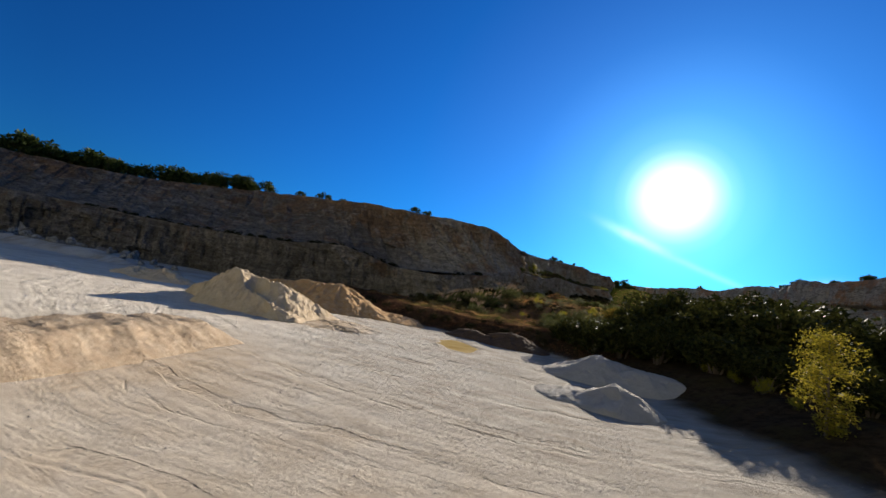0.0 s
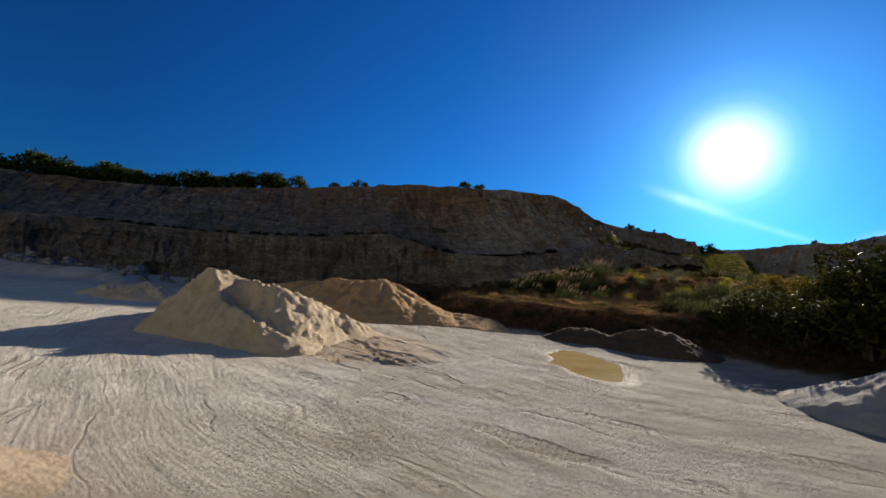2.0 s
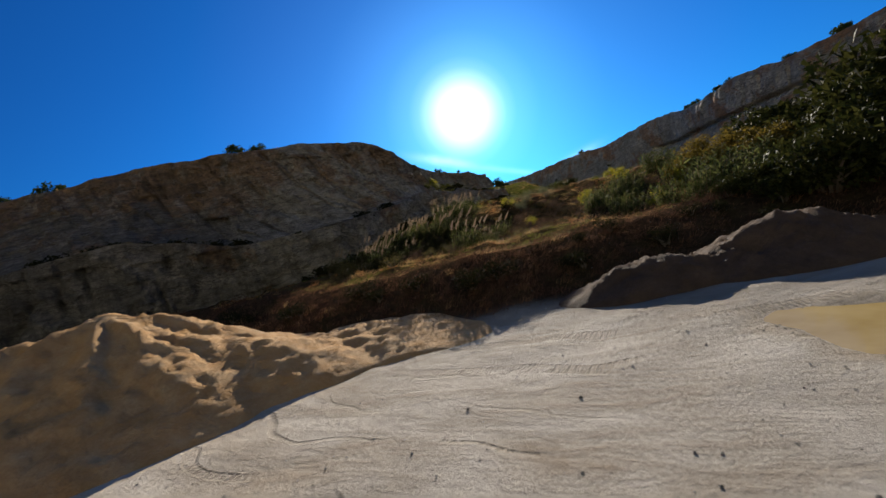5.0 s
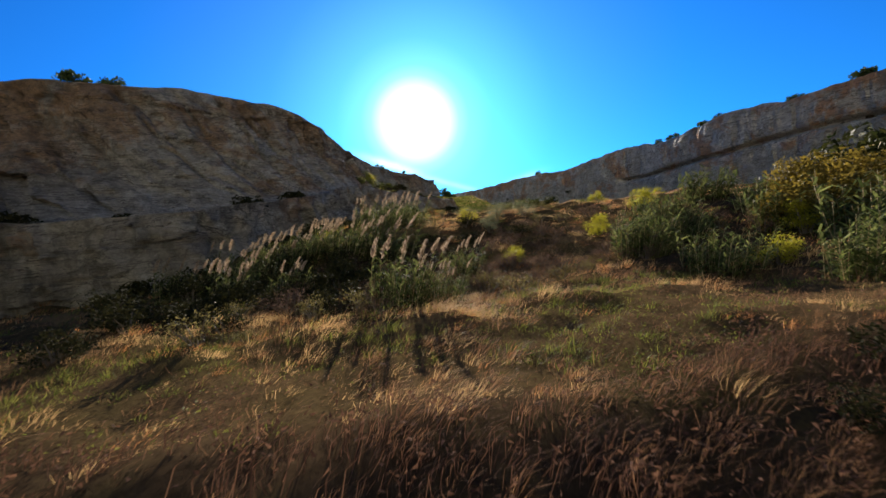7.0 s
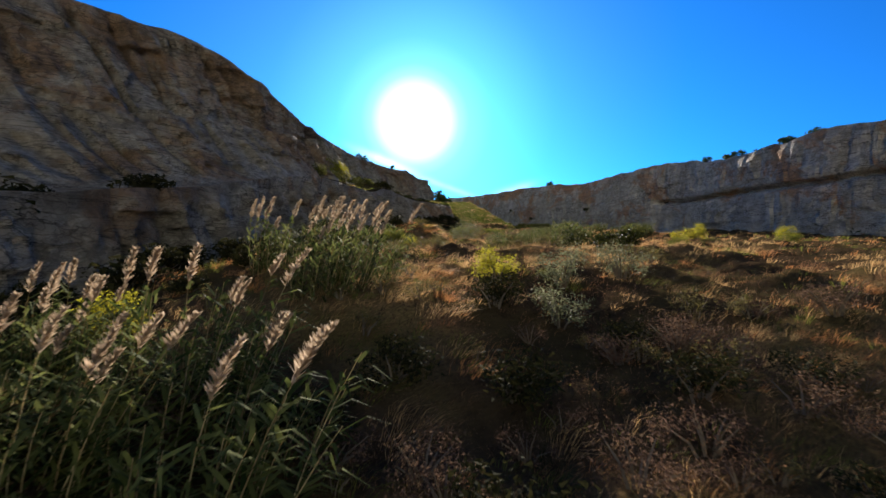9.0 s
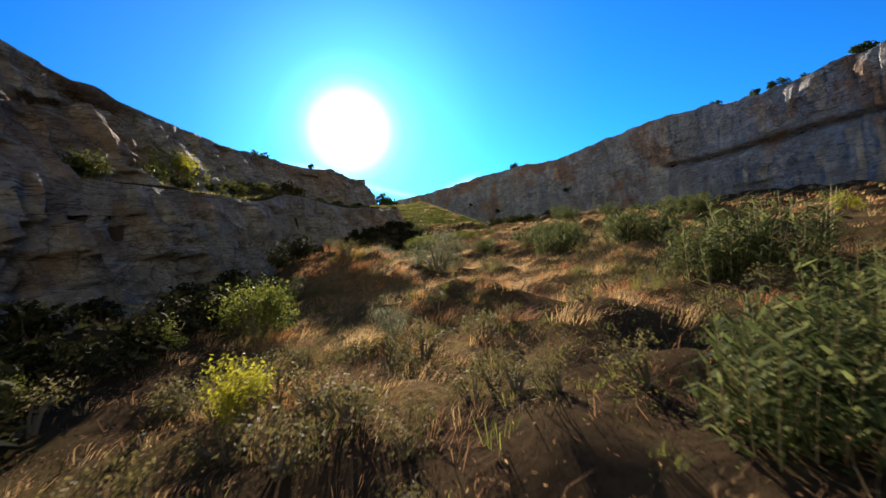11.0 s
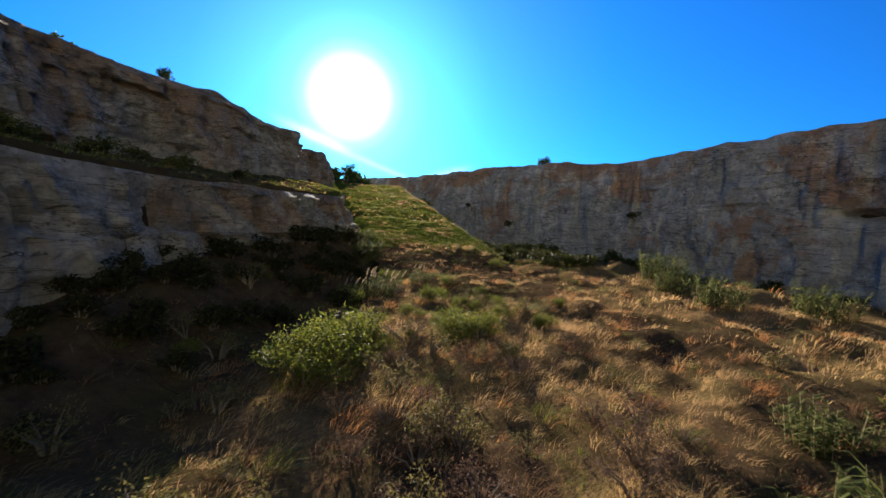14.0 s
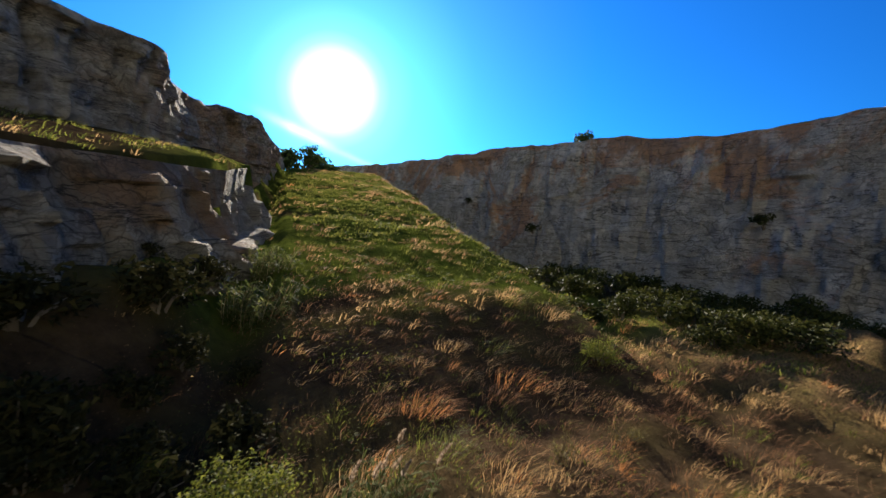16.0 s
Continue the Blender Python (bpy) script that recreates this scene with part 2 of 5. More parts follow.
def mat_rock(name, light, dark, warm, warm_lo=0.5, warm_hi=0.6, warm_amount=0.8, beds=0.55):
    """Bedded limestone: broken blocks, drips, rust, pale fresh breaks and dark cracks."""
    m, nt, b = nodes_of(name)
    strata = noise_of(nt, 0.5, 8, 0.7, stretch=(0.12, 0.12, 1.2), lo=0.36, hi=0.64, distort=0.8)
    drip = noise_of(nt, 0.7, 7, 0.68, stretch=(1, 1, 0.12), lo=0.46, hi=0.68)
    tc = nt.nodes.new("ShaderNodeTexCoord")
    up = nt.nodes.new("ShaderNodeSeparateXYZ")
    nt.links.new(tc.outputs["Object"], up.inputs[0])
    high = math_node(nt, "MULTIPLY", math_node(nt, "SUBTRACT", up.outputs[2], 18.0), 0.009)
    rust = nt.nodes.new("ShaderNodeMapRange")
    rust.inputs["From Min"].default_value, rust.inputs["From Max"].default_value = warm_lo, warm_hi
    nt.links.new(math_node(nt, "ADD", noise_of(nt, 0.10, 7, 0.7, distort=0.7), high), rust.inputs[0])
    blot = rust.outputs[0]
    fresh = noise_of(nt, 0.24, 7, 0.72, lo=0.52, hi=0.62)
    grain = noise_of(nt, 2.6, 9, 0.8, lo=0.32, hi=0.68)
    where = noise_of(nt, 0.16, 4, 0.6, lo=0.40, hi=0.60)
    block, seam = fracture(nt, 0.7, (0.8, 0.8, 2.4), 0.05)
    chip, thin = fracture(nt, 2.6, (0.9, 0.9, 1.7), 0.07)
    level = noise_of(nt, 0.6, 6, 0.65, stretch=(0.14, 0.14, 1.2), lo=0.0, hi=1.0, distort=1.0)
    crack = nt.nodes.new("ShaderNodeMapRange")
    crack.inputs["From Min"].default_value, crack.inputs["From Max"].default_value = 0.010, 0.002
    nt.links.new(math_node(nt, "ABSOLUTE", math_node(nt, "SUBTRACT", level, 0.5)), crack.inputs[0])
    col = mixc(nt, strata, dark, light)
    col = mixc(nt, math_node(nt, "MULTIPLY", attr(nt, "pale"), 0.85), col, mixc(nt, block, (0.60, 0.525, 0.435), (0.84, 0.77, 0.67)))
    col = mixc(nt, math_node(nt, "MULTIPLY", block, 0.35), col, light)
    col = mixc(nt, math_node(nt, "MULTIPLY", chip, 0.4), col, (dark[0] * 0.75, dark[1] * 0.75, dark[2] * 0.75))
    col = mixc(nt, math_node(nt, "MULTIPLY", blot, warm_amount), col, mixc(nt, grain, warm, (warm[0] * 0.7, warm[1] * 0.75, warm[2] * 0.9)))
    col = mixc(nt, math_node(nt, "MULTIPLY", fresh, 0.65), col, (light[0] * 1.2, light[1] * 1.2, light[2] * 1.22))
    clean = math_node(nt, "SUBTRACT", 1.0, math_node(nt, "MULTIPLY", attr(nt, "pale"), 0.45))
    col = mixc(nt, math_node(nt, "MULTIPLY", math_node(nt, "MULTIPLY", drip, clean), 0.7), col, (dark[0] * 0.55, dark[1] * 0.55, dark[2] * 0.55))
    col = mixc(nt, math_node(nt, "MULTIPLY", math_node(nt, "MULTIPLY", grain, clean), 0.6), col, (dark[0] * 0.7, dark[1] * 0.7, dark[2] * 0.7))
    col = mixc(nt, math_node(nt, "MULTIPLY", math_node(nt, "MULTIPLY", seam, where), 0.65), col, (0.05, 0.04, 0.033))
    col = mixc(nt, math_node(nt, "MULTIPLY", math_node(nt, "MULTIPLY", thin, where), 0.5), col, (0.07, 0.056, 0.046))
    col = mixc(nt, math_node(nt, "MULTIPLY", crack.outputs[0], 0.8), col, (0.05, 0.042, 0.035))
    # bedding planes: long level seams, here and there open
    bed = noise_of(nt, 1.5, 5, 0.6, stretch=(0.035, 0.035, 1.0), lo=0.0, hi=1.0, distort=0.35)
    fold = math_node(nt, "ABSOLUTE", math_node(nt, "SUBTRACT", math_node(nt, "FRACT", math_node(nt, "MULTIPLY", bed, 9.0)), 0.5))
    plane = nt.nodes.new("ShaderNodeMapRange")
    plane.inputs["From Min"].default_value, plane.inputs["From Max"].default_value = 0.075, 0.02
    nt.links.new(fold, plane.inputs[0])
    open_bed = math_node(nt, "MULTIPLY", plane.outputs[0], noise_of(nt, 0.22, 5, 0.65, stretch=(1, 1, 1.6), lo=0.44, hi=0.58))
    col = mixc(nt, math_node(nt, "MULTIPLY", open_bed, beds), col, (0.06, 0.05, 0.042))
    # scabs of dark weathered crust beside pale fresh spalls
    scab = noise_of(nt, 0.55, 8, 0.78, stretch=(1, 1, 1.5), lo=0.50, hi=0.57, distort=0.5)
    col = mixc(nt, math_node(nt, "MULTIPLY", scab, 0.38), col, (dark[0] * 0.42, dark[1] * 0.42, dark[2] * 0.44))
    nt.links.new(col, b.inputs["Base Color"])
    b.inputs["Roughness"].default_value = 0.95
    b.inputs["Specular IOR Level"].default_value = 0.08
    bump(nt, b, ((block, 0.7, 0.2), (seam, 0.6, -0.2), (open_bed, 0.7, -0.2), (chip, 0.8, 0.16), (drip, 0.5, 0.2), (strata, 0.5, 0.2), (scab, 0.4, -0.1), (grain, 1.0, 0.25)))
    return m


def mat_leaf(name, a, b2, trans=0.35, rough=0.6):
    m, nt, b = nodes_of(name)
    g = nt.nodes.new("ShaderNodeNewGeometry")
    col = mixc(nt, g.outputs["Random Per Island"], a, b2)
    nt.links.new(col, b.inputs["Base Color"])
    b.inputs["Roughness"].default_value = rough
    b.inputs["Specular IOR Level"].default_value = 0.03
    t = nt.nodes.new("ShaderNodeBsdfTranslucent")
    nt.links.new(col, t.inputs[0])
    mx = nt.nodes.new("ShaderNodeMixShader")
    mx.inputs[0].default_value = trans
    nt.links.new(b.outputs[0], mx.inputs[1])
    nt.links.new(t.outputs[0], mx.inputs[2])
    nt.links.new(mx.outputs[0], nt.nodes["Material Output"].inputs[0])
    return m


M_GROUND = mat_ground()
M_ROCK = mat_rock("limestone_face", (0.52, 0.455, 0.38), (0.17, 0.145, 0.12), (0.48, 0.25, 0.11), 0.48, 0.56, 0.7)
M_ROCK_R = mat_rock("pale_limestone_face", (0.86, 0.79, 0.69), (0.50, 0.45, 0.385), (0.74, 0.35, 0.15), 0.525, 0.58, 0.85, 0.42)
M_LEAF_DARK = mat_leaf("dark_leaf", (0.015, 0.022, 0.006), (0.065, 0.064, 0.017), trans=0.22)
# near-black leaf with the shade of hollows and wall feet put into its colour
M_SHADE = mat_leaf("shaded_thicket_leaf", (0.012, 0.014, 0.006), (0.04, 0.036, 0.014), trans=0.15, rough=0.9)
M_BARK = mat_leaf("bark", (0.10, 0.08, 0.06), (0.16, 0.13, 0.10), trans=0.0, rough=0.9)

# ground levels


def smooth(e0, e1, v):
    t = np.clip((v - e0) / (e1 - e0), 0, 1)
    return t * t * (3 - 2 * t)


class Grad:
    """Tileable value noise on arrays."""

    def __init__(self, seed):
        self.g = np.random.RandomState(seed).rand(256, 256)

    def at(self, x, y):
        xi, yi = np.floor(x).astype(int), np.floor(y).astype(int)
        fx, fy = x - xi, y - yi
        fx, fy = fx * fx * (3 - 2 * fx), fy * fy * (3 - 2 * fy)
        g = self.g
        a, b = g[xi & 255, yi & 255], g[(xi + 1) & 255, yi & 255]
        c, d = g[xi & 255, (yi + 1) & 255], g[(xi + 1) & 255, (yi + 1) & 255]
        return (a + (b - a) * fx) * (1 - fy) + (c + (d - c) * fx) * fy

    def fbm(self, x, y, octaves=4, gain=0.5):
        s, amp, tot = 0.0, 1.0, 0.0
        for k in range(octaves):
            s = s + amp * (self.at(x * 2 ** k + 17.3 * k, y * 2 ** k + 9.1 * k) - 0.5)
            tot += amp
            amp *= gain
        return s / tot * 2


N1, N2, N3 = Grad(1), Grad(2), Grad(3)

# rims (top edges) and the edge of the bench, as x, y, z
RIM_LEFT = [(-190, 20, 20.1), (-130, 78, 19.4), (-98, 105, 19.0), (-86, 115, 19.7), (-73.1, 127.5, 21.8), (-46.3, 138.9, 26), (-17.5, 124.7, 25.9), (-1.4, 116.2, 24.8),
            (7.9, 115.9, 24.7), (19.7, 119.5, 24.8), (24.5, 120.8, 23.3), (31.5, 127.6, 21.4), (41.4, 140.6, 22.1), (49.2, 150.8, 23.2), (56.5, 158.4, 24), (64.4, 162.3, 24),
            (69.2, 165.1, 23.3), (74.2, 168.4, 23.8), (76, 174.4, 23.7), (80.1, 181.2, 24.2), (86.3, 187, 25.4), (92, 194.3, 24.3), (96.9, 203.9, 24.1), (102.7, 239.9, 25.4)]
RIM_RIGHT = [(123.8, 240, 28.5), (119.4, 210, 26.3), (114.6, 186.9, 25.4), (111.3, 164.7, 24.7), (109.2, 149.5, 23.6), (106.8, 137.4, 24.2), (104, 122.8, 24.2),
             (98.2, 111, 22.3), (90, 96, 22.9), (85.3, 81.3, 21.4), (82.5, 61.3, 23.4), (80.5, 29.6, 29), (80.3, -20, 25)]
BENCH = [(-185, 5, 9), (-125, 62, 9), (-90, 88, 9.5), (-52, 103, 9.2), (-30, 100, 9.8), (-16, 99, 11.2), (-4, 100.3, 8.8), (6, 94.5, 8.6),
         (18, 105, 11), (29, 118.5, 14.4), (41, 131, 14.9), (46, 137, 16.3), (57, 147.2, 16.1), (69, 154.5, 16.3), (74.5, 159.5, 16.8), (78.5, 167.5, 17.8)]
# crest of the earth bank that closes the yard
BANK = [(-40, 118), (-12, 94), (-4, 79), (0.5, 69), (5, 64.4), (14, 62), (22, 58), (26.5, 48), (26.5, 32), (25, 15), (27, -20), (40, -200)]


def spline(pts, step):
    """Points at even steps along a smooth line through pts."""
    p = np.array(pts, float)
    q = np.vstack([2 * p[0] - p[1], p, 2 * p[-1] - p[-2]])
    out = []
    for i in range(1, len(q) - 2):
        n = max(2, int(np.linalg.norm(q[i + 1, :2] - q[i, :2]) / step))
        for t in np.arange(n) / n:
            lin = q[i] * (1 - t) + q[i + 1] * t
            cr = 0.5 * (2 * q[i] + (q[i + 1] - q[i - 1]) * t + (2 * q[i - 1] - 5 * q[i] + 4 * q[i + 1] - q[i + 2]) * t * t
                        + (3 * q[i] - q[i - 1] - 3 * q[i + 1] + q[i + 2]) * t ** 3)
            out.append(0.5 * lin + 0.5 * cr)
    out.append(q[-2])
    return np.array(out)


def side_of(x, y, line):
    """Distance to a line of points (positive on its left side) and the height of the nearest place on it."""
    best = np.full(x.shape, 1e9)
    sign = np.ones(x.shape)
    zz = np.zeros(x.shape)
    for a, b in zip(line[:-1], line[1:]):
        dx, dy = b[0] - a[0], b[1] - a[1]
        t = np.clip(((x - a[0]) * dx + (y - a[1]) * dy) / (dx * dx + dy * dy), 0, 1)
        px, py = x - (a[0] + t * dx), y - (a[1] + t * dy)
        d = px * px + py * py
        k = d < best
        best = np.where(k, d, best)
        sign = np.where(k, np.sign(dx * (y - a[1]) - dy * (x - a[0])), sign)
        zz = np.where(k, a[2] + (b[2] - a[2]) * t, zz)
    return np.sqrt(best) * sign, zz


def rise(x, y):
    """How far a place lies beyond the crest of the bank that closes the yard."""
    return (x - 1.8) * 0.815 + (y - 79) * 0.58


def bell(x, y, cx, cy, r):
    return np.exp(-((x - cx) ** 2 + (y - cy) ** 2) / (r * r))


def cone(x, y, cx, cy, h, slope, sx=1.0, sy=1.0, turn=0.0, tip=0.5):
    """A tipped heap with its angle of repose and a slightly rounded tip."""
    c, s = math.cos(turn), math.sin(turn)
    u, v = ((x - cx) * c + (y - cy) * s) / sx, (-(x - cx) * s + (y - cy) * c) / sy
    r = np.sqrt(u * u + v * v + tip * tip) - tip
    return np.maximum(h - slope * r, 0)


RAMP_A, RAMP_B = np.array([77.6, 147.0]), np.array([102.5, 197.0])
RAMP_DIR = (RAMP_B - RAMP_A) / np.linalg.norm(RAMP_B - RAMP_A)
SP_BANK = spline([(x, y, 0) for x, y in BANK], 5)
SP_BENCH, SP_LEFT, SP_RIGHT = spline(BENCH, 6), spline(RIM_LEFT, 8), spline(RIM_RIGHT, 8)


def floor_level(x, y):
    """The level of the quarry's floor."""
    d = rise(x, y) + 1.5 * N1.fbm(x * 0.08, y * 0.08, 2)
    c = side_of(x, y, SP_BANK)[0] + 0.8 * N1.fbm(x * 0.25, y * 0.25, 3)
    z = np.interp(c, (-7.5, -5.5, -2.5, -0.3, 1.5), (0, 0.35, 1.5, 2.2, 2.25))
    up = np.interp(d, (8, 15, 20, 30, 36, 52, 70, 86, 98, 110, 130), (0, 0.7, 1.5, 4.0, 4.9, 5.2, 5.8, 6.9, 8.0, 8.7, 9.7))
    z = z + up * smooth(-1, 3, c)
    z = np.where(c > -3, z + (0.45 * N2.fbm(x * 0.2, y * 0.2, 3) + 0.32 * np.abs(N3.fbm(x * 0.55, y * 0.55, 2))) * smooth(-3, 2, c), z)
    z = z + 1.4 * smooth(2, 8, c) * smooth(62, 50, y)
    # hummocks of old tussocks, with hollows between them
    knob = np.clip(N2.fbm(x * 0.42 + 31, y * 0.42, 2) + 0.12, 0, 1) + 0.5 * np.clip(N1.fbm(x * 0.85 + 11, y * 0.85, 2), 0, 1)
    z = z + 0.55 * knob * smooth(2, 6, c) * (0.8 + 0.2 * smooth(70, 82, y))
    z = z + 1.6 * bell(x, y, 15, 95, 10) + 1.9 * bell(x, y, 40.5, 118.5, 3.6) + 1.2 * bell(x, y, 34, 70, 6) + 0.9 * bell(x, y, 30, 118, 6) + 2.0 * bell(x, y, 41.5, 124, 4.2) + 1.9 * bell(x, y, 46.5, 128.5, 4.0)
    # ramp of fill that climbs to the notch
    q = (x - RAMP_A[0]) * RAMP_DIR[0] + (y - RAMP_A[1]) * RAMP_DIR[1]
    s = (x - RAMP_A[0]) * RAMP_DIR[1] - (y - RAMP_A[1]) * RAMP_DIR[0]
    top = np.interp(q, (-6, 0, 4, 22, 45, 60, 100), (9.5, 11.1, 12.2, 15.8, 20.1, 22.6, 25.0)) + 0.25 * N1.fbm(x * 0.3, y * 0.3, 3)
    right = np.interp(q, (0, 20, 55), (4.2, 4.2, 6.4))
    ramp = top - np.maximum(s - right, 0) * 0.95 - np.maximum(-s - 6.2, 0) * 1.1
    z = np.where(q > -6, np.maximum(z, ramp), z)
    # overgrown bank of fallen earth at the foot of the wall
    w, _ = side_of(x, y, SP_BENCH)
    z = z + 2.8 * smooth(-7, -1.5, w) * smooth(48, 56, x) * smooth(0.0, -3.0, s + 6.2)
    wr, _ = side_of(x, y, SP_RIGHT)
    z = z - 2.3 * smooth(-16, -7, wr) * smooth(112, 124, y) * smooth(190, 165, y)
    return z


def yard_relief(x, y):
    """Heaps, low banks, ruts and the hollow of the puddle in the yard."""
    wob = 0.5 * N1.fbm(x * 0.5, y * 0.5, 3)
    h = np.zeros(x.shape)
    h = np.maximum(h, 1.3 * smooth(6, 2, np.abs(y - 79 + 0.15 * (x + 60))) * smooth(-42, -50, x) * (1 + 0.5 * wob))
    return h


def ground_level(x, y):
    z = floor_level(x, y)
    yard = smooth(-4.0, -6.5, side_of(x, y, SP_BANK)[0])
    h = yard_relief(x, y)
    z = z + h * yard
    # ruts pressed by wheels, and the hollow where water stands
    curve = y - 0.02 * (x + 5) ** 2 + 0.35 * x
    ruts = 0.05 * np.sin(curve * 2.6 + 2 * N1.fbm(x * 0.07, y * 0.07, 2)) * N2.fbm(x * 0.15, y * 0.15, 2)
    z = z + yard * (ruts + 0.07 * N3.fbm(x * 0.8, y * 0.8, 3)) * smooth(60, 30, np.abs(y - 30))
    z = z - 0.22 * smooth(3.9, 2.0, np.sqrt(((x - 6.2) / 0.62) ** 2 + ((y - 45.0) / 1.25) ** 2) + 1.2 * N1.fbm(x * 0.35, y * 0.35, 2))
    # benches and the land above the rims
    wb, zb = side_of(x, y, SP_BENCH)
    wl, zl = side_of(x, y, SP_LEFT)
    wr, zr = side_of(x, y, SP_RIGHT)
    near_end = smooth(79, 77, x) + (y < 160)
    bench = zb + np.where(x > 30, 0.1 + 0.22 * np.clip(wb, 0, 8), -0.8) + 0.25 * N2.fbm(x * 0.3, y * 0.3, 2)
    z = np.where((wb > np.where(x > 30, 0.4, 1.2)) & (wl < 3) & (near_end > 0) & (x < 80), np.maximum(bench, z), z)
    far = 3.0 * N1.fbm(x * 0.012, y * 0.012, 3)
    z = np.where((wl > 1.0) & (x < 110), np.maximum(z, zl - 0.1 + 0.06 * np.clip(wl, 0, 90) + 0.35 * N2.fbm(x * 0.2, y * 0.2, 2) + far * smooth(10, 60, wl)), z)
    z = np.where((wr > 1.0) & (x > 60), np.maximum(z, zr - 0.1 + 0.05 * np.clip(wr, 0, 90) + 0.35 * N2.fbm(x * 0.2, y * 0.2, 2) + far * smooth(10, 60, wr)), z)
    return z


def grid_mesh(name, xs, ys, level):
    gx, gy = np.meshgrid(xs, ys)
    gz = level(gx, gy)
    nx, ny = len(xs), len(ys)
    co = np.stack([gx, gy, gz], -1).reshape(-1, 3)
    i = np.arange((ny - 1) * nx).reshape(ny - 1, nx)[:, :-1].ravel()
    quads = np.stack([i, i + 1, i + nx + 1, i + nx], 1)
    me = bpy.data.meshes.new(name)
    me.from_pydata(co.tolist(), [], quads.tolist())
    me.shade_smooth()
    return me, gx.ravel(), gy.ravel(), gz.ravel()


def steps(lo, a, b, hi, fine, grow=1.25):
    mid = np.arange(a, b, fine)
    up, v, s = [], b, fine
    while v < hi:
        up.append(v)
        s *= grow
        v += s
    dn, v, s = [], a - fine, fine
    while v > lo:
        dn.append(v)
        s *= grow
        v -= s
    return np.array(dn[::-1] + mid.tolist() + up + [hi])


def put_attribute(me, name, values):
    a = me.attributes.new(name, "FLOAT", "POINT")
    a.data.foreach_set("value", values.astype(np.float32))


def put_arc(me, x, y, z):
    """The arcs along which loaders turn: distance from the turning point, angle round it."""
    r, th = np.hypot(x - 15, y - 62), np.arctan2(y - 62, x - 15)
    arc = np.stack([r * 0.5 + 2.0 * N2.fbm(x * 0.05, y * 0.05, 3), th * 2.6 + 0.01 * r, z * 0.3], 1)
    a = me.attributes.new("arc", "FLOAT_VECTOR", "POINT")
    a.data.foreach_set("vector", arc.astype(np.float32).ravel())


def build_ground():
    xs, ys = steps(-1500, -32, 112, 1500, 0.48), steps(-1500, 8, 178, 1800, 0.48)
    me, x, y, z = grid_mesh("ground", xs, ys, ground_level)
    c, _ = side_of(x, y, SP_BANK)
    wl, _ = side_of(x, y, SP_LEFT)
    wb, _ = side_of(x, y, SP_BENCH)
    earthy = np.clip(0.9 * bell(x, y, 9.5, 57.0, 4.0) + smooth(-7.2, -5.0, c + 0.8 * N1.fbm(x * 0.5, y * 0.5, 2)) + smooth(-2, 1, wl) + 0.7 * smooth(-1, 2, wb), 0, 1)
    stony = smooth(0.3, 1.2, wb) * smooth(34, 26, x) * smooth(2, -2, wl)
    put_attribute(me, "stony", stony)
    put_attribute(me, "darker_right", smooth(-4, 12, x + 6 * N1.fbm(x * 0.09, y * 0.09, 3)))
    # straw litter fades out along the wall feet, darkening the earth for shade
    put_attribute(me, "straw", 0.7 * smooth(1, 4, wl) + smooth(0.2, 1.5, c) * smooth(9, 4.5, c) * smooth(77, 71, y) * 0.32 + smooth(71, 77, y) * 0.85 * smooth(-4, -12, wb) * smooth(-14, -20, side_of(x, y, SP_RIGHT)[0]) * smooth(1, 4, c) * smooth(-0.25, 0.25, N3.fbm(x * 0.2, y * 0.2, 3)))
    earthy = earthy * (1 - stony)
    put_attribute(me, "pale", np.clip(smooth(1, -15, x) * smooth(74, 60, y) + 0.9 * smooth(18, 4, y), 0, 1))
    sandy = np.clip(bell(x, y, -7.5, 61, 4.5) + 0.8 * bell(x, y, -12, 44, 5) + 0.7 * bell(x, y, -12, 20, 6) + 0.35 * bell(x, y, -5, 5, 14), 0, 1)
    put_attribute(me, "earthy", earthy)
    put_attribute(me, "sandy", sandy)
    q = (x - RAMP_A[0]) * RAMP_DIR[0] + (y - RAMP_A[1]) * RAMP_DIR[1]
    side = (x - RAMP_A[0]) * RAMP_DIR[1] - (y - RAMP_A[1]) * RAMP_DIR[0]
    put_attribute(me, "mossy", smooth(0, 6, q + 4 * N2.fbm(x * 0.2, y * 0.2, 3)) * smooth(12, 8, np.abs(side)) * smooth(-0.7, -0.2, N1.fbm(x * 0.3, y * 0.3, 3)))
    put_attribute(me, "wet", smooth(4.3, 3.7, np.sqrt(((x - 6.2) / 0.62) ** 2 + ((y - 45.0) / 1.25) ** 2) + 1.2 * N1.fbm(x * 0.35, y * 0.35, 2)))
    put_arc(me, x, y, z)
    me.materials.append(M_GROUND)
    return tagged(new("ground", me), "pale crushed limestone yard rising to dry grassy earth", "ground", kind="structure")


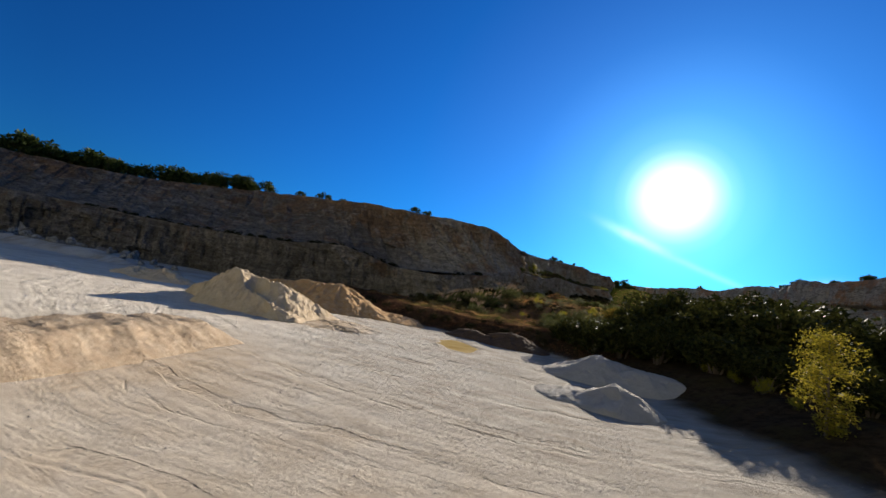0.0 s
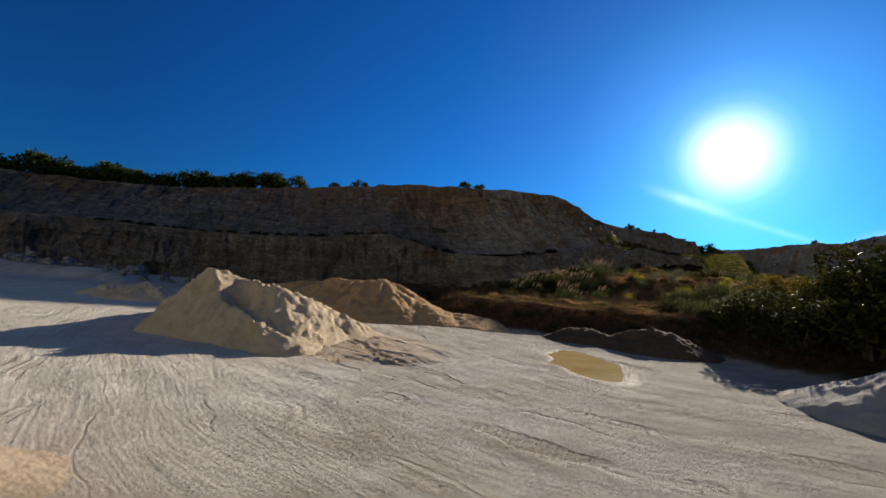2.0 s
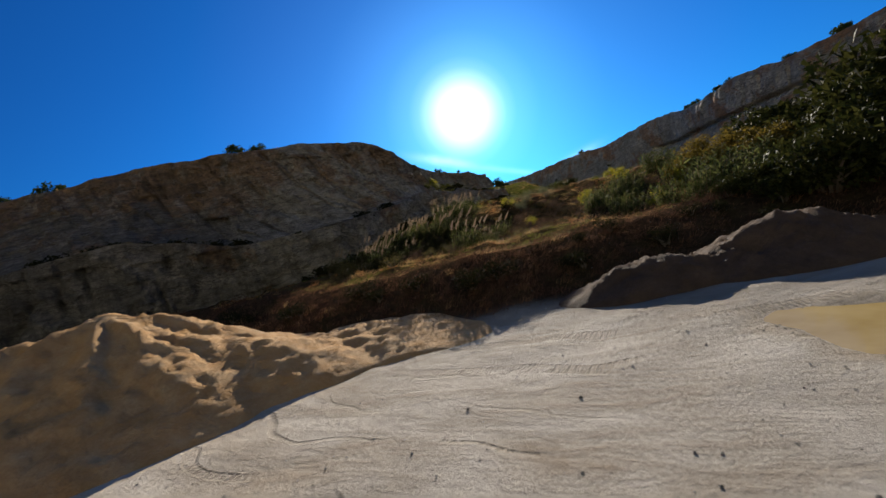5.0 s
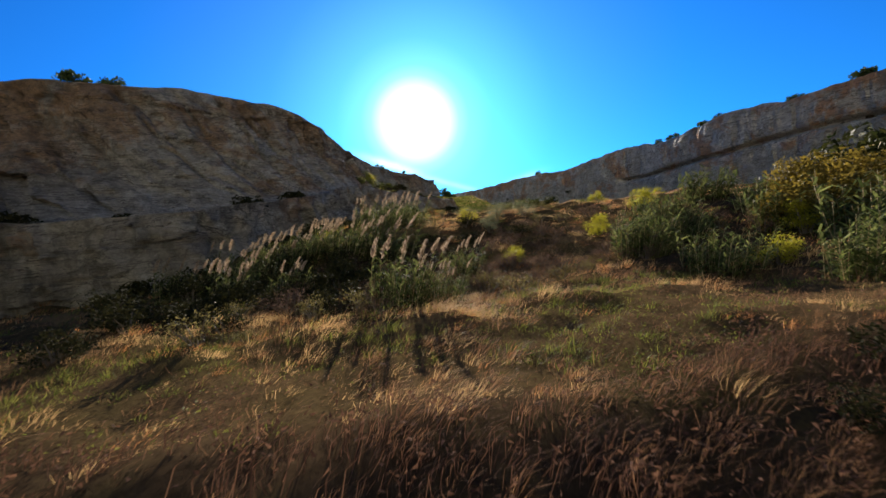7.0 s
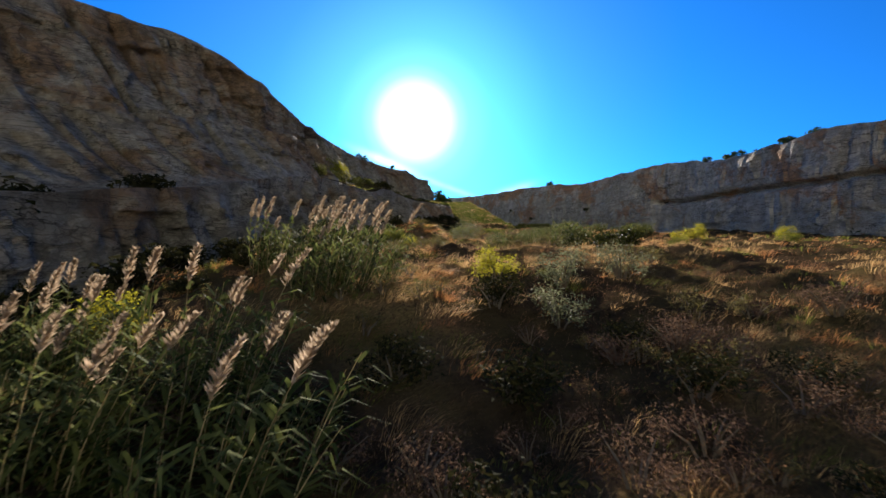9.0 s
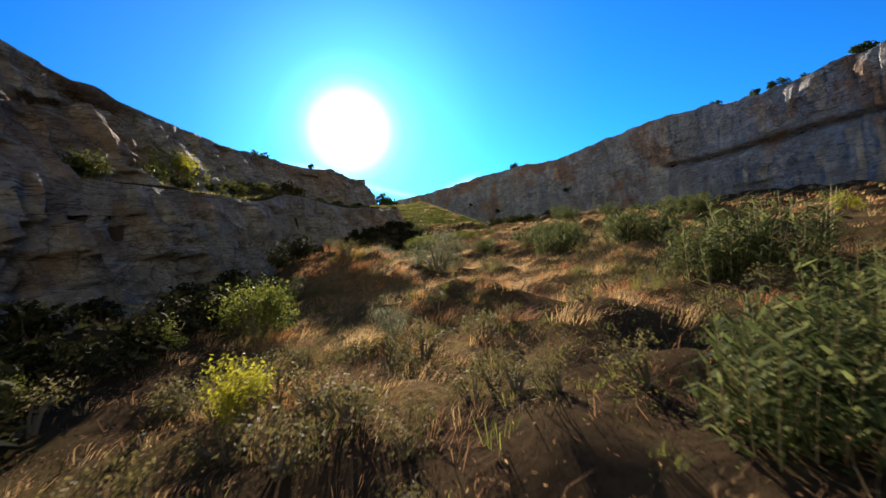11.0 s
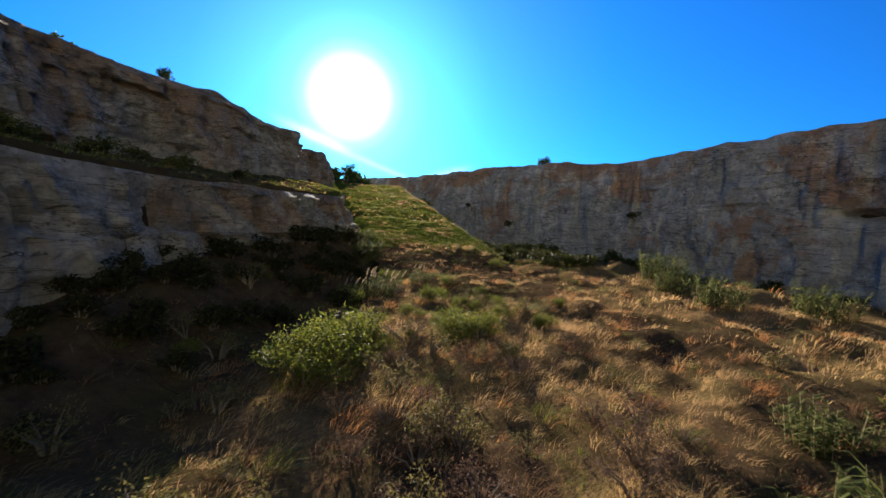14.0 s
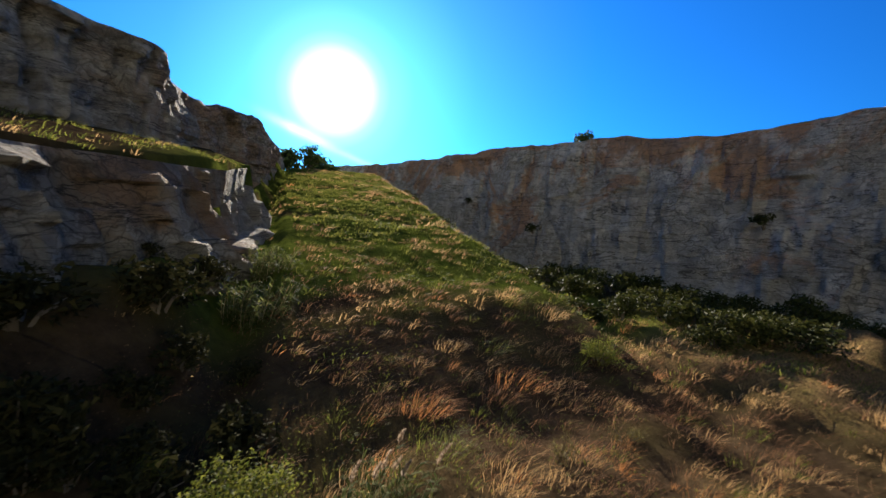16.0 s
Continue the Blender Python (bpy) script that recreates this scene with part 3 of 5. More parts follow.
def build_cliff(name, top, bottom, rows, mat, label, seed, step=0.40, rough=1.0, face=1.0, groove=None, lean=1.0):
    """A rock wall between two lines, with beds, upright joints and broken rock. face: the side to which it looks."""
    n = int(sum(np.linalg.norm(np.array(b[:2]) - np.array(a[:2])) for a, b in zip(top[:-1], top[1:])) / step)

    def even(line):
        s = spline(line, 1.0)
        l = np.concatenate([[0], np.cumsum(np.linalg.norm(np.diff(s[:, :2], axis=0), axis=1))])
        return np.stack([np.interp(np.linspace(0, l[-1], n), l, s[:, k]) for k in range(3)], 1), l[-1]

    t3, length = even(top)
    b3, _ = even(bottom)
    u = np.linspace(0, length, n)
    f = np.linspace(0, 1, rows)
    gn = Grad(seed)
    dirs = np.gradient(t3[:, :2], axis=0)
    dirs /= np.linalg.norm(dirs, axis=1)[:, None]
    nrm = np.stack([dirs[:, 1], -dirs[:, 0]], 1) * face
    U, F = np.meshgrid(u, f)
    run = F[..., None] ** np.array([lean, lean, 1.0])
    base = b3[None] * (1 - run) + t3[None] * run
    Z = base[..., 2]
    def blocks(h, w, k):
        bed = np.floor(Z / h + 0.9 * gn.fbm(U * 0.02 + k, Z * 0.05, 2)).astype(int)
        cell = np.floor(U / w + 9.7 * gn.g[(bed * 7 + k) & 255, k] + 0.35 * gn.fbm(U * 0.4, Z * 0.4 + k, 2)).astype(int)
        return gn.g[(bed * 13 + k) & 255, (cell * 5 + k) & 255] - 0.5

    out = 1.1 * blocks(5.0, 3.4, 3) + 0.7 * blocks(2.3, 1.6, 5) + 0.40 * blocks(0.8, 0.9, 9)
    out += 1.0 * gn.fbm(U * 0.10, Z * 0.05, 3) + 0.5 * gn.fbm(U * 0.8, Z * 0.6, 3)
    joint = np.abs(gn.fbm(U * 0.30 + 40, Z * 0.04, 2))
    out -= 0.7 * smooth(0.08, 0.0, joint)
    out *= rough * smooth(0, 0.08, F) * (0.1 + 0.9 * smooth(1.0, 0.88, F))
    if groove:
        level, y0, y1 = groove
        out -= 1.5 * np.exp(-((Z - level - 0.4 * gn.fbm(U * 0.08, U * 0, 2)) / 0.4) ** 2) * smooth(y0, y0 - 2, base[..., 1]) * smooth(y1, y1 + 6, base[..., 1])
    base[..., 0] += nrm[None, :, 0] * out
    base[..., 1] += nrm[None, :, 1] * out
    base[-1, :, 2] += (0.15 if name == "cliff_left_lower" else 0.5) * gn.fbm(u * 0.3, u * 0, 3)
    # a lip that runs back into the land behind
    lip = base[-1].copy()
    low = name == "cliff_left_lower"
    lip[:, :2] -= nrm * (0.2 if low else 2.5)
    lip[:, 2] -= 1.5 if low else 0.6
    co = np.vstack([base.reshape(-1, 3), lip])
    i = np.arange(rows * n).reshape(rows, n)[:, :-1].ravel()
    quads = np.stack([i, i + 1, i + n + 1, i + n], 1)
    if face < 0:
        quads = quads[:, ::-1]
    me = bpy.data.meshes.new(name)
    me.from_pydata(co.tolist(), [], quads.tolist())
    me.materials.append(mat)
    put_attribute(me, "pale", smooth(-12, 14, co[:, 0]))
    return tagged(new(name, me), label, "cliff", kind="structure")


def shifted(line, out, z=None, dz=0.0):
    """The line moved sideways to its right, at another height."""
    s = np.array(line, float)
    d = np.gradient(s[:, :2], axis=0)
    d /= np.linalg.norm(d, axis=1)[:, None]
    r = s.copy()
    r[:, 0] += d[:, 1] * out
    r[:, 1] -= d[:, 0] * out
    r[:, 2] = (s[:, 2] + dz) if z is None else z
    return r.tolist()


build_ground()
left_foot = []
for p in RIM_LEFT:
    # the foot of the upper face stands just behind the bench's edge, farther back where the bench is wide
    d2 = np.hypot(SP_BENCH[:, 0] - p[0], SP_BENCH[:, 1] - p[1])
    q = SP_BENCH[int(np.argmin(d2))]
    k = float(np.interp(p[0], (-200, 30, 42, 56, 78, 84), (0.06, 0.08, 0.4, 0.62, 0.66, 0.9)))
    left_foot.append([q[0] + (p[0] - q[0]) * k, q[1] + (p[1] - q[1]) * k, q[2] - 0.2])
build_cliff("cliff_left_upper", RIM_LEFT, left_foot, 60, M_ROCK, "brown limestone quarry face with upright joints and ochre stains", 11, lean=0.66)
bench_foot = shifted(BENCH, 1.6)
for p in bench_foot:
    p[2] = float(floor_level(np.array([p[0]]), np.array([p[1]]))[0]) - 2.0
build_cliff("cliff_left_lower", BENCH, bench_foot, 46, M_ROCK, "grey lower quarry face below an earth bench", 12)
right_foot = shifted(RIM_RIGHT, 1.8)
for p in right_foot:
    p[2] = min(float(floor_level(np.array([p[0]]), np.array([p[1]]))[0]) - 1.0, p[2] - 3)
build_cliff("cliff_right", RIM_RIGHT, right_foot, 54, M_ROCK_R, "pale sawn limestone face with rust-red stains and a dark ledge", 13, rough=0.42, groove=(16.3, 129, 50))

# plants: helpers that gather many small faces into one mesh


class Heap:
    """Vertices and faces gathered for one mesh."""

    def __init__(self):
        self.v, self.f, self.n = [], [], 0

    def add(self, verts, faces):
        self.v.append(verts)
        self.f.extend((faces + self.n).tolist())
        self.n += len(verts)

    def mesh(self, name, mat):
        me = bpy.data.meshes.new(name)
        me.from_pydata(np.vstack(self.v).tolist(), [], self.f)
        me.materials.append(mat)
        return me


def strips(root, way, up, length, width, segs=3, droop=0.6, taper=True):
    """Many bent blades at once: roots and ways (n x 3), lengths and widths (n). Gives vertices and quads."""
    n = len(root)
    way = way / (np.linalg.norm(way, axis=1)[:, None] + 1e-9)
    side = np.cross(way, up)
    side /= np.linalg.norm(side, axis=1)[:, None] + 1e-9
    rows = []
    for k in range(segs + 1):
        t = k / segs
        c = root + way * (length * t)[:, None]
        c[:, 2] -= droop * length * t * t * (0.6 if np.isscalar(droop) else 1)
        w = width * ((1 - t) ** 0.7 if taper else 1.0) * 0.5 + (0.0 if taper else 0) + 0.002
        rows.append(c - side * w[:, None])
        rows.append(c + side * w[:, None])
    v = np.stack(rows, 1).reshape(-1, 3)
    m = 2 * (segs + 1)
    q = np.concatenate([np.array([[2 * k, 2 * k + 1, 2 * k + 3, 2 * k + 2]]) for k in range(segs)])
    f = (np.arange(n)[:, None, None] * m + q[None]).reshape(-1, 4)
    return v, f


def leaves(pos, size, rng, flat=0.3):
    """Small pointed leaves, turned at random."""
    n = len(pos)
    a = rng.randn(n, 3)
    a[:, 2] *= 1 - flat
    a /= np.linalg.norm(a, axis=1)[:, None]
    b = np.cross(a, rng.randn(n, 3))
    b /= np.linalg.norm(b, axis=1)[:, None] + 1e-9
    s = (size * (0.6 + 0.8 * rng.rand(n)))[:, None]
    v = np.stack([pos - a * s * 0.5 - b * s * 0.2, pos - a * s * 0.4 + b * s * 0.24, pos + a * s * 0.6], 1).reshape(-1, 3)
    f = np.arange(3 * n).reshape(n, 3)
    return v, f


def tube(points, radii, sides=5):
    """A tapered limb through points."""
    p = np.array(points, float)
    rings = []
    for i, c in enumerate(p):
        d = p[min(i + 1, len(p) - 1)] - p[max(i - 1, 0)]
        d /= np.linalg.norm(d) + 1e-9
        a = np.cross(d, (0.3, 0.9, 0.1))
        a /= np.linalg.norm(a)
        b = np.cross(d, a)
        t = np.arange(sides) * 2 * np.pi / sides
        rings.append(c + (np.cos(t)[:, None] * a + np.sin(t)[:, None] * b) * radii[i])
    v = np.vstack(rings)
    f = []
    for i in range(len(p) - 1):
        for k in range(sides):
            f.append((i * sides + k, i * sides + (k + 1) % sides, (i + 1) * sides + (k + 1) % sides, (i + 1) * sides + k))
    return v, np.array(f)


def child(name, me, parent, label=""):
    ob = new(name, me)
    ob.parent = parent
    if label:
        tagged(ob, label)
    return ob


def level_at(x, y):
    return float(ground_level(np.array([float(x)]), np.array([float(y)]))[0])


M_REED = mat_leaf("reed_leaf", (0.03, 0.044, 0.012), (0.155, 0.165, 0.052), trans=0.42, rough=0.75)
M_REED_DRY = mat_leaf("reed_straw", (0.22, 0.16, 0.08), (0.40, 0.32, 0.18), trans=0.4)
M_PLUME = mat_leaf("reed_plume", (0.27, 0.195, 0.13), (0.46, 0.35, 0.25), trans=0.45, rough=0.8)
M_YELLOW = mat_leaf("yellow_leaf", (0.20, 0.19, 0.015), (0.36, 0.32, 0.03), trans=0.5)
M_POPLAR = mat_leaf("poplar_leaf", (0.14, 0.13, 0.015), (0.34, 0.27, 0.03), trans=0.45)
M_GREEN = mat_leaf("green_leaf", (0.04, 0.06, 0.012), (0.17, 0.165, 0.03), trans=0.42)
M_SILVER = mat_leaf("silver_leaf", (0.08, 0.09, 0.045), (0.19, 0.19, 0.11), trans=0.35, rough=0.6)
M_PINE = mat_leaf("pine_needle", (0.03, 0.05, 0.015), (0.07, 0.09, 0.03), trans=0.2)
GRASS = {
    "straw": mat_leaf("straw_grass", (0.34, 0.205, 0.085), (0.55, 0.355, 0.16), trans=0.45, rough=0.7),
    "rust": mat_leaf("rust_grass", (0.33, 0.135, 0.045), (0.48, 0.225, 0.085), trans=0.45, rough=0.7),
    "brown": mat_leaf("brown_grass", (0.12, 0.062, 0.032), (0.28, 0.15, 0.075), trans=0.38, rough=0.8),
    "green": mat_leaf("green_grass", (0.05, 0.066, 0.014), (0.18, 0.175, 0.035), trans=0.45, rough=0.6),
}


def reed_clump(seed, stems, height, spread, plumes):
    """A clump of giant cane: canes, arching leaves and feathery plumes."""
    rng = np.random.RandomState(seed)
    ob = new("reed_clump")
    r, a = spread * np.sqrt(rng.rand(stems)), rng.rand(stems) * 6.283
    root = np.stack([r * np.cos(a), r * np.sin(a), np.full(stems, -0.3)], 1)
    lean = np.stack([0.22 * np.cos(a) * r / spread, 0.22 * np.sin(a) * r / spread, np.ones(stems)], 1) + 0.07 * rng.randn(stems, 3) + (0.10, -0.04, 0)
    h = height * (0.5 + 0.55 * rng.rand(stems))
    cane, leaf = Heap(), Heap()
    for k in range(stems):
        p = [root[k] + lean[k] * h[k] * t + np.array([0.12, -0.05, 0]) * h[k] * t * t for t in (0, 0.4, 0.75, 1.0)]
        cane.add(*tube(p, (0.016, 0.014, 0.011, 0.006), 3))
        m = 18
        t = 0.06 + 0.94 * np.arange(m) / m
        at = np.array([np.interp(t, (0, 0.4, 0.75, 1.0), [q[i] for q in p]) for i in range(3)]).T
        b = rng.rand(m) * 6.283
        way = np.stack([np.cos(b) + 0.35, np.sin(b) - 0.1, 0.9 + 0.5 * rng.rand(m)], 1)
        leaf.add(*strips(at, way, np.array([[0, 0, 1.0]]).repeat(m, 0) + 0.2 * rng.randn(m, 3), 0.55 + 0.5 * rng.rand(m), np.full(m, 0.075), 2, 1.15))
    child("stalk_stand", cane.mesh("stalk_stand", M_REED_DRY), ob)
    child("foliage", leaf.mesh("foliage", M_REED), ob)
    for k in np.argsort(-h * (0.75 + 0.5 * rng.rand(stems)))[:plumes]:
        tip = root[k] + lean[k] * h[k] + np.array([0.12, -0.05, 0]) * h[k]
        hp = Heap()
        n, long = 110, 0.5 + 0.3 * rng.rand()
        t = rng.rand(n) ** 0.8
        c = tip + np.outer(t * long, (0.22 + 0.9 * lean[k][0], 0.9 * lean[k][1] - 0.06, 1.0)) + np.outer(t * t * long, (0.16, -0.06, -0.08))
        b = rng.rand(n) * 6.283
        way = np.stack([0.75 * np.cos(b) + 0.3, 0.75 * np.sin(b), 1.0 + 0 * b], 1)
        hp.add(*strips(c, way, np.array([[0, 0, 1.0]]).repeat(n, 0) + 0.4 * rng.randn(n, 3), 0.24 * (1 - 0.55 * t), np.full(n, 0.042), 1, 0.3))
        child("plume", hp.mesh("plume", M_PLUME), ob, "pale buff feathery plume")
    return ob


def bush(name, seed, mat, count, size, lobes, tall=1.0, squash=0.8, twigs=9, fill=0.55):
    """A shrub about one metre in radius: branches and lobes of leaves with gaps between them."""
    rng = np.random.RandomState(seed)
    ob = new(name)
    stem, crown = Heap(), Heap()
    cen = []
    for k in range(lobes):
        a, r = rng.rand() * 6.283, 0.25 + 0.55 * rng.rand()
        cen.append((r * math.cos(a), r * math.sin(a), tall * (0.35 + 0.75 * rng.rand()) * (1.1 - 0.35 * r)))
    cen = np.array(cen)
    rad = 0.28 + 0.24 * rng.rand(lobes)
    for k in range(min(twigs, lobes)):
        c = cen[k]
        stem.add(*tube([(0.08 * c[0], 0.08 * c[1], -0.25), (0.45 * c[0], 0.45 * c[1], 0.5 * c[2]), tuple(c)], (0.05, 0.03, 0.01), 3))
    per = count // lobes
    for k in range(lobes):
        d = rng.randn(per, 3)
        d /= np.linalg.norm(d, axis=1)[:, None]
        rr = rad[k] * (fill + (1.12 - fill) * rng.rand(per))[:, None]
        p = cen[k] + d * rr * (1, 1, squash)
        p = p[p[:, 2] > -0.05]
        crown.add(*leaves(p, np.full(len(p), size), rng))
    child("branch_frame", stem.mesh("branch_frame", M_BARK), ob)
    child("crown", crown.mesh("crown", mat), ob)
    return ob


def tree(name, seed, mat, height, crown_at, width, count, size, trunk=0.14):
    """A tree with a tapered trunk, limbs and a ragged crown."""
    rng = np.random.RandomState(seed)
    ob = new(name)
    wood, crown = Heap(), Heap()
    bend = 0.06 * height * rng.randn(2)
    top = (bend[0], bend[1], height * 0.95)
    wood.add(*tube([(0, 0, -0.4), (0.2 * bend[0], 0.2 * bend[1], 0.35 * height), top], (trunk, trunk * 0.75, trunk * 0.12), 7))
    for k in range(22):
        t = crown_at + (1 - crown_at) * (k + rng.rand()) / 22
        a = rng.rand() * 6.283
        reach = width * (0.35 + 0.75 * math.sin(math.pi * min(1, 0.15 + 0.85 * (1 - (t - crown_at) / (1 - crown_at))))) * (0.7 + 0.5 * rng.rand())
        base = np.array([bend[0] * t, bend[1] * t, height * t * 0.95])
        end = base + (reach * math.cos(a), reach * math.sin(a), 0.35 * reach)
        wood.add(*tube([base, 0.5 * (base + end) + (0, 0, 0.08), end], (trunk * 0.35, trunk * 0.22, 0.01), 4))
        for f in (0.45, 0.75, 1.0):
            c = base + (end - base) * f
            n = count // 66
            p = c + rng.randn(n, 3) * (0.16 + 0.13 * width) * (1, 1, 0.8)
            crown.add(*leaves(p, np.full(n, size), rng))
    child("trunk", wood.mesh("trunk", M_BARK), ob)
    child("crown", crown.mesh("crown", mat), ob)
    return ob


def plant(proto, places, label, category, group, rng):
    """Sets a thing and its copies at x, y, size; the heights come from the ground."""
    obs = []
    levels = ground_level(np.array([p[0] for p in places], float), np.array([p[1] for p in places], float))
    for k, (x, y, s) in enumerate(places):
        m = pose(x, y, float(levels[k]) - 0.04, 0, 0, rng.rand() * 360 if category != "reeds" else rng.rand() * 50 - 25) @ Matrix.Diagonal((s, s, s * (0.9 + 0.2 * rng.rand()), 1))
        p = proto[k % len(proto)]
        if k < len(proto):
            p.matrix_basis = m
            ob = p
        else:
            ob = p.copy()
            scene.collection.objects.link(ob)
            ob.matrix_basis = m
            for c in p.children:
                o = c.copy()
                scene.collection.objects.link(o)
                o.parent = ob
        tagged(ob, label, category, group)
        obs.append(ob)
    return obs


RNG = np.random.RandomState(5)

# canes with plumes beside the terrace
plume_reeds = [reed_clump(21, 46, 2.4, 1.25, 11), reed_clump(22, 40, 2.3, 1.15, 6), reed_clump(23, 48, 2.6, 1.5, 7)]
plant(plume_reeds, [(11.6, 74.2, 0.95), (16.8, 77.3, 0.72), (12.9, 73.1, 0.5), (14.2, 86.3, 1.0), (16.6, 84.9, 1.15), (16.4, 87.6, 1.0), (12.2, 88.2, 1.0), (9.4, 89.4, 1.0), (7.4, 88.0, 0.9), (68.3, 145.0, 0.62), (66.8, 146.0, 0.5), (71.7, 145.4, 0.42), (48.6, 137.6, 1.15), (46.6, 136.4, 1.1), (49.6, 138.8, 0.9), (6.8, 84.0, 0.95), (8.2, 86.4, 0.95), (10.3, 87.6, 0.9), (14.2, 90.5, 0.95),
                    (20.6, 91.0, 0.95), (22.2, 92.5, 0.95), (20.4, 95.8, 1.0), (9.0, 80.8, 0.75), (22.8, 96.4, 1.0), (4.6, 86.5, 0.9)],
      "tall green giant cane clump with buff feathery plumes", "reeds", "plumed cane clumps", RNG)
green_reeds = [reed_clump(31, 46, 2.1, 1.3, 0), reed_clump(32, 52, 2.2, 1.5, 0), reed_clump(33, 44, 1.9, 1.2, 0)]
plant(green_reeds, [(23.6, 61.2, 1.25), (25.2, 60.0, 1.3), (25.8, 62.4, 1.4), (27.6, 61.2, 1.4), (28.2, 63.6, 1.5), (22.0, 63.0, 1.1), (30.0, 61.4, 1.4), (26.6, 57.6, 1.3), (24.2, 57.4, 1.2), (24.2, 72.0, 1.0),
                    (25.6, 72.8, 1.05), (27.2, 71.6, 1.0), (28.8, 72.8, 1.0), (22.5, 67.6, 0.9), (29.6, 68.0, 1.15), (32.0, 69.5, 1.1), (30.5, 74.5, 1.0), (35.0, 74.0, 1.2), (34.7, 98.5, 0.62), (35.8, 97.8, 0.7),
                    (36.6, 99.0, 0.62), (37.4, 97.2, 0.75), (38.8, 98.0, 0.7), (42.6, 101.2, 0.88), (43.8, 102.2, 0.88), (44.4, 100.6, 0.88), (52.2, 107.8, 1.28), (53.4, 108.8, 1.22), (57.9, 118.0, 0.86), (58.8, 116.8, 0.81),
                    (52.3, 113.4, 0.85), (53.2, 112.6, 0.75), (62.7, 123.8, 0.9), (63.9, 122.6, 0.9), (63.6, 121.0, 0.95), (65.2, 121.8, 0.86), (59.6, 117.4, 0.81), (61.0, 118.4, 0.76), (64.8, 115.6, 0.95), (66.2, 116.4, 0.86),
                    (56.2, 123.0, 0.66), (81.1, 130.6, 0.95), (84.4, 134.0, 0.95), (83.8, 126.4, 0.86), (82.0, 121.6, 0.86), (76.2, 115.6, 1.0), (77.4, 114.6, 0.95), (74.2, 113.0, 1.0), (72.6, 111.6, 1.0), (87.6, 136.0, 0.95),
                    (67.9, 124.8, 0.76), (73.4, 153.8, 0.7), (75.2, 157.0, 0.6), (40.4, 130.4, 0.9), (36.5, 116.2, 0.57)],
      "dense green cane clump bent by the wind", "reeds", "green cane clumps", RNG)

# shrubs
dark = [bush("dark_bush", 41 + k, M_LEAF_DARK, 2300, 0.15, 18, tall=1.0, fill=0.7) for k in range(3)]
plant(dark, [(20.5, 56.0, 1.3), (31.5, 57.0, 2.7), (36, 60.5, 2.9), (26.6, 53.0, 3.1), (29.5, 49.0, 4.4), (33.5, 54.5, 4.8), (31.0, 43.0, 4.2), (36.0, 47.0, 4.9), (34.0, 37.5, 4.2), (39.0, 56.0, 5.1),
             (41.0, 41.0, 4.9), (44, 50, 5.2), (40.5, 66.5, 3.4), (38.0, 32.0, 3.9), (46.0, 61.0, 3.8), (36, 26, 3.1), (33.0, 30.0, 2.1), (30.2, 34.5, 1.8), (22.0, 57.6, 1.25), (20.6, 58.6, 1.0),
             (24.2, 55.6, 2.1), (26.2, 56.0, 2.3), (22.4, 52.4, 1.3), (29.4, 54.8, 3.0), (25.0, 50.5, 2.5), (23.2, 54.6, 1.5), (27.6, 45.0, 3.1), (28.6, 39.5, 2.9), (28.4, 24.5, 2.0), (27.5, 19, 1.3),
             (26.5, 14.5, 1.4), (30.5, 21, 1.9), (29.5, 29.5, 1.7), (31, 15, 2.0), (34, 20, 2.4), (22.6, 50.2, 2.6), (24.2, 46.6, 2.9), (25.6, 42.0, 3.0), (21.4, 54.4, 2.3), (27.4, 36.2, 2.8),
             (27.8, 31.4, 2.3), (32.5, 50.5, 4.4), (37, 53, 4.8), (41, 48, 5.0), (34, 44, 4.4), (38, 39, 4.6)],
      "dense dark green broadleaf bush at the yard's edge", "bush", "bushes beside the yard", RNG)
shade_bush = [bush("shrub", 51 + k, M_LEAF_DARK, 900, 0.16, 11, tall=0.75) for k in range(2)]
# shrubs added to stand in for the shade between ramp and right cliff
dr = np.random.RandomState(19)
shade_fill = []
for k in range(55):
    q0, s0 = 2 + 46 * dr.rand(), dr.rand()
    a, b = RAMP_A + RAMP_DIR * q0
    s0 = 6.5 + (9.0 + 8.0 * smooth(30, 0, q0)) * s0
    a, b = a + s0 * RAMP_DIR[1], b - s0 * RAMP_DIR[0]
    if -19 < side_of(np.array([a]), np.array([b]), SP_RIGHT)[0][0] < -2.5:
        shade_fill.append((float(a), float(b), 0.8 + 0.7 * dr.rand()))
shade_fill += [(85.5 + 18 * dr.rand(), 139.5 + 20 * dr.rand(), 0.8 + 0.5 * dr.rand()) for k in range(45)]
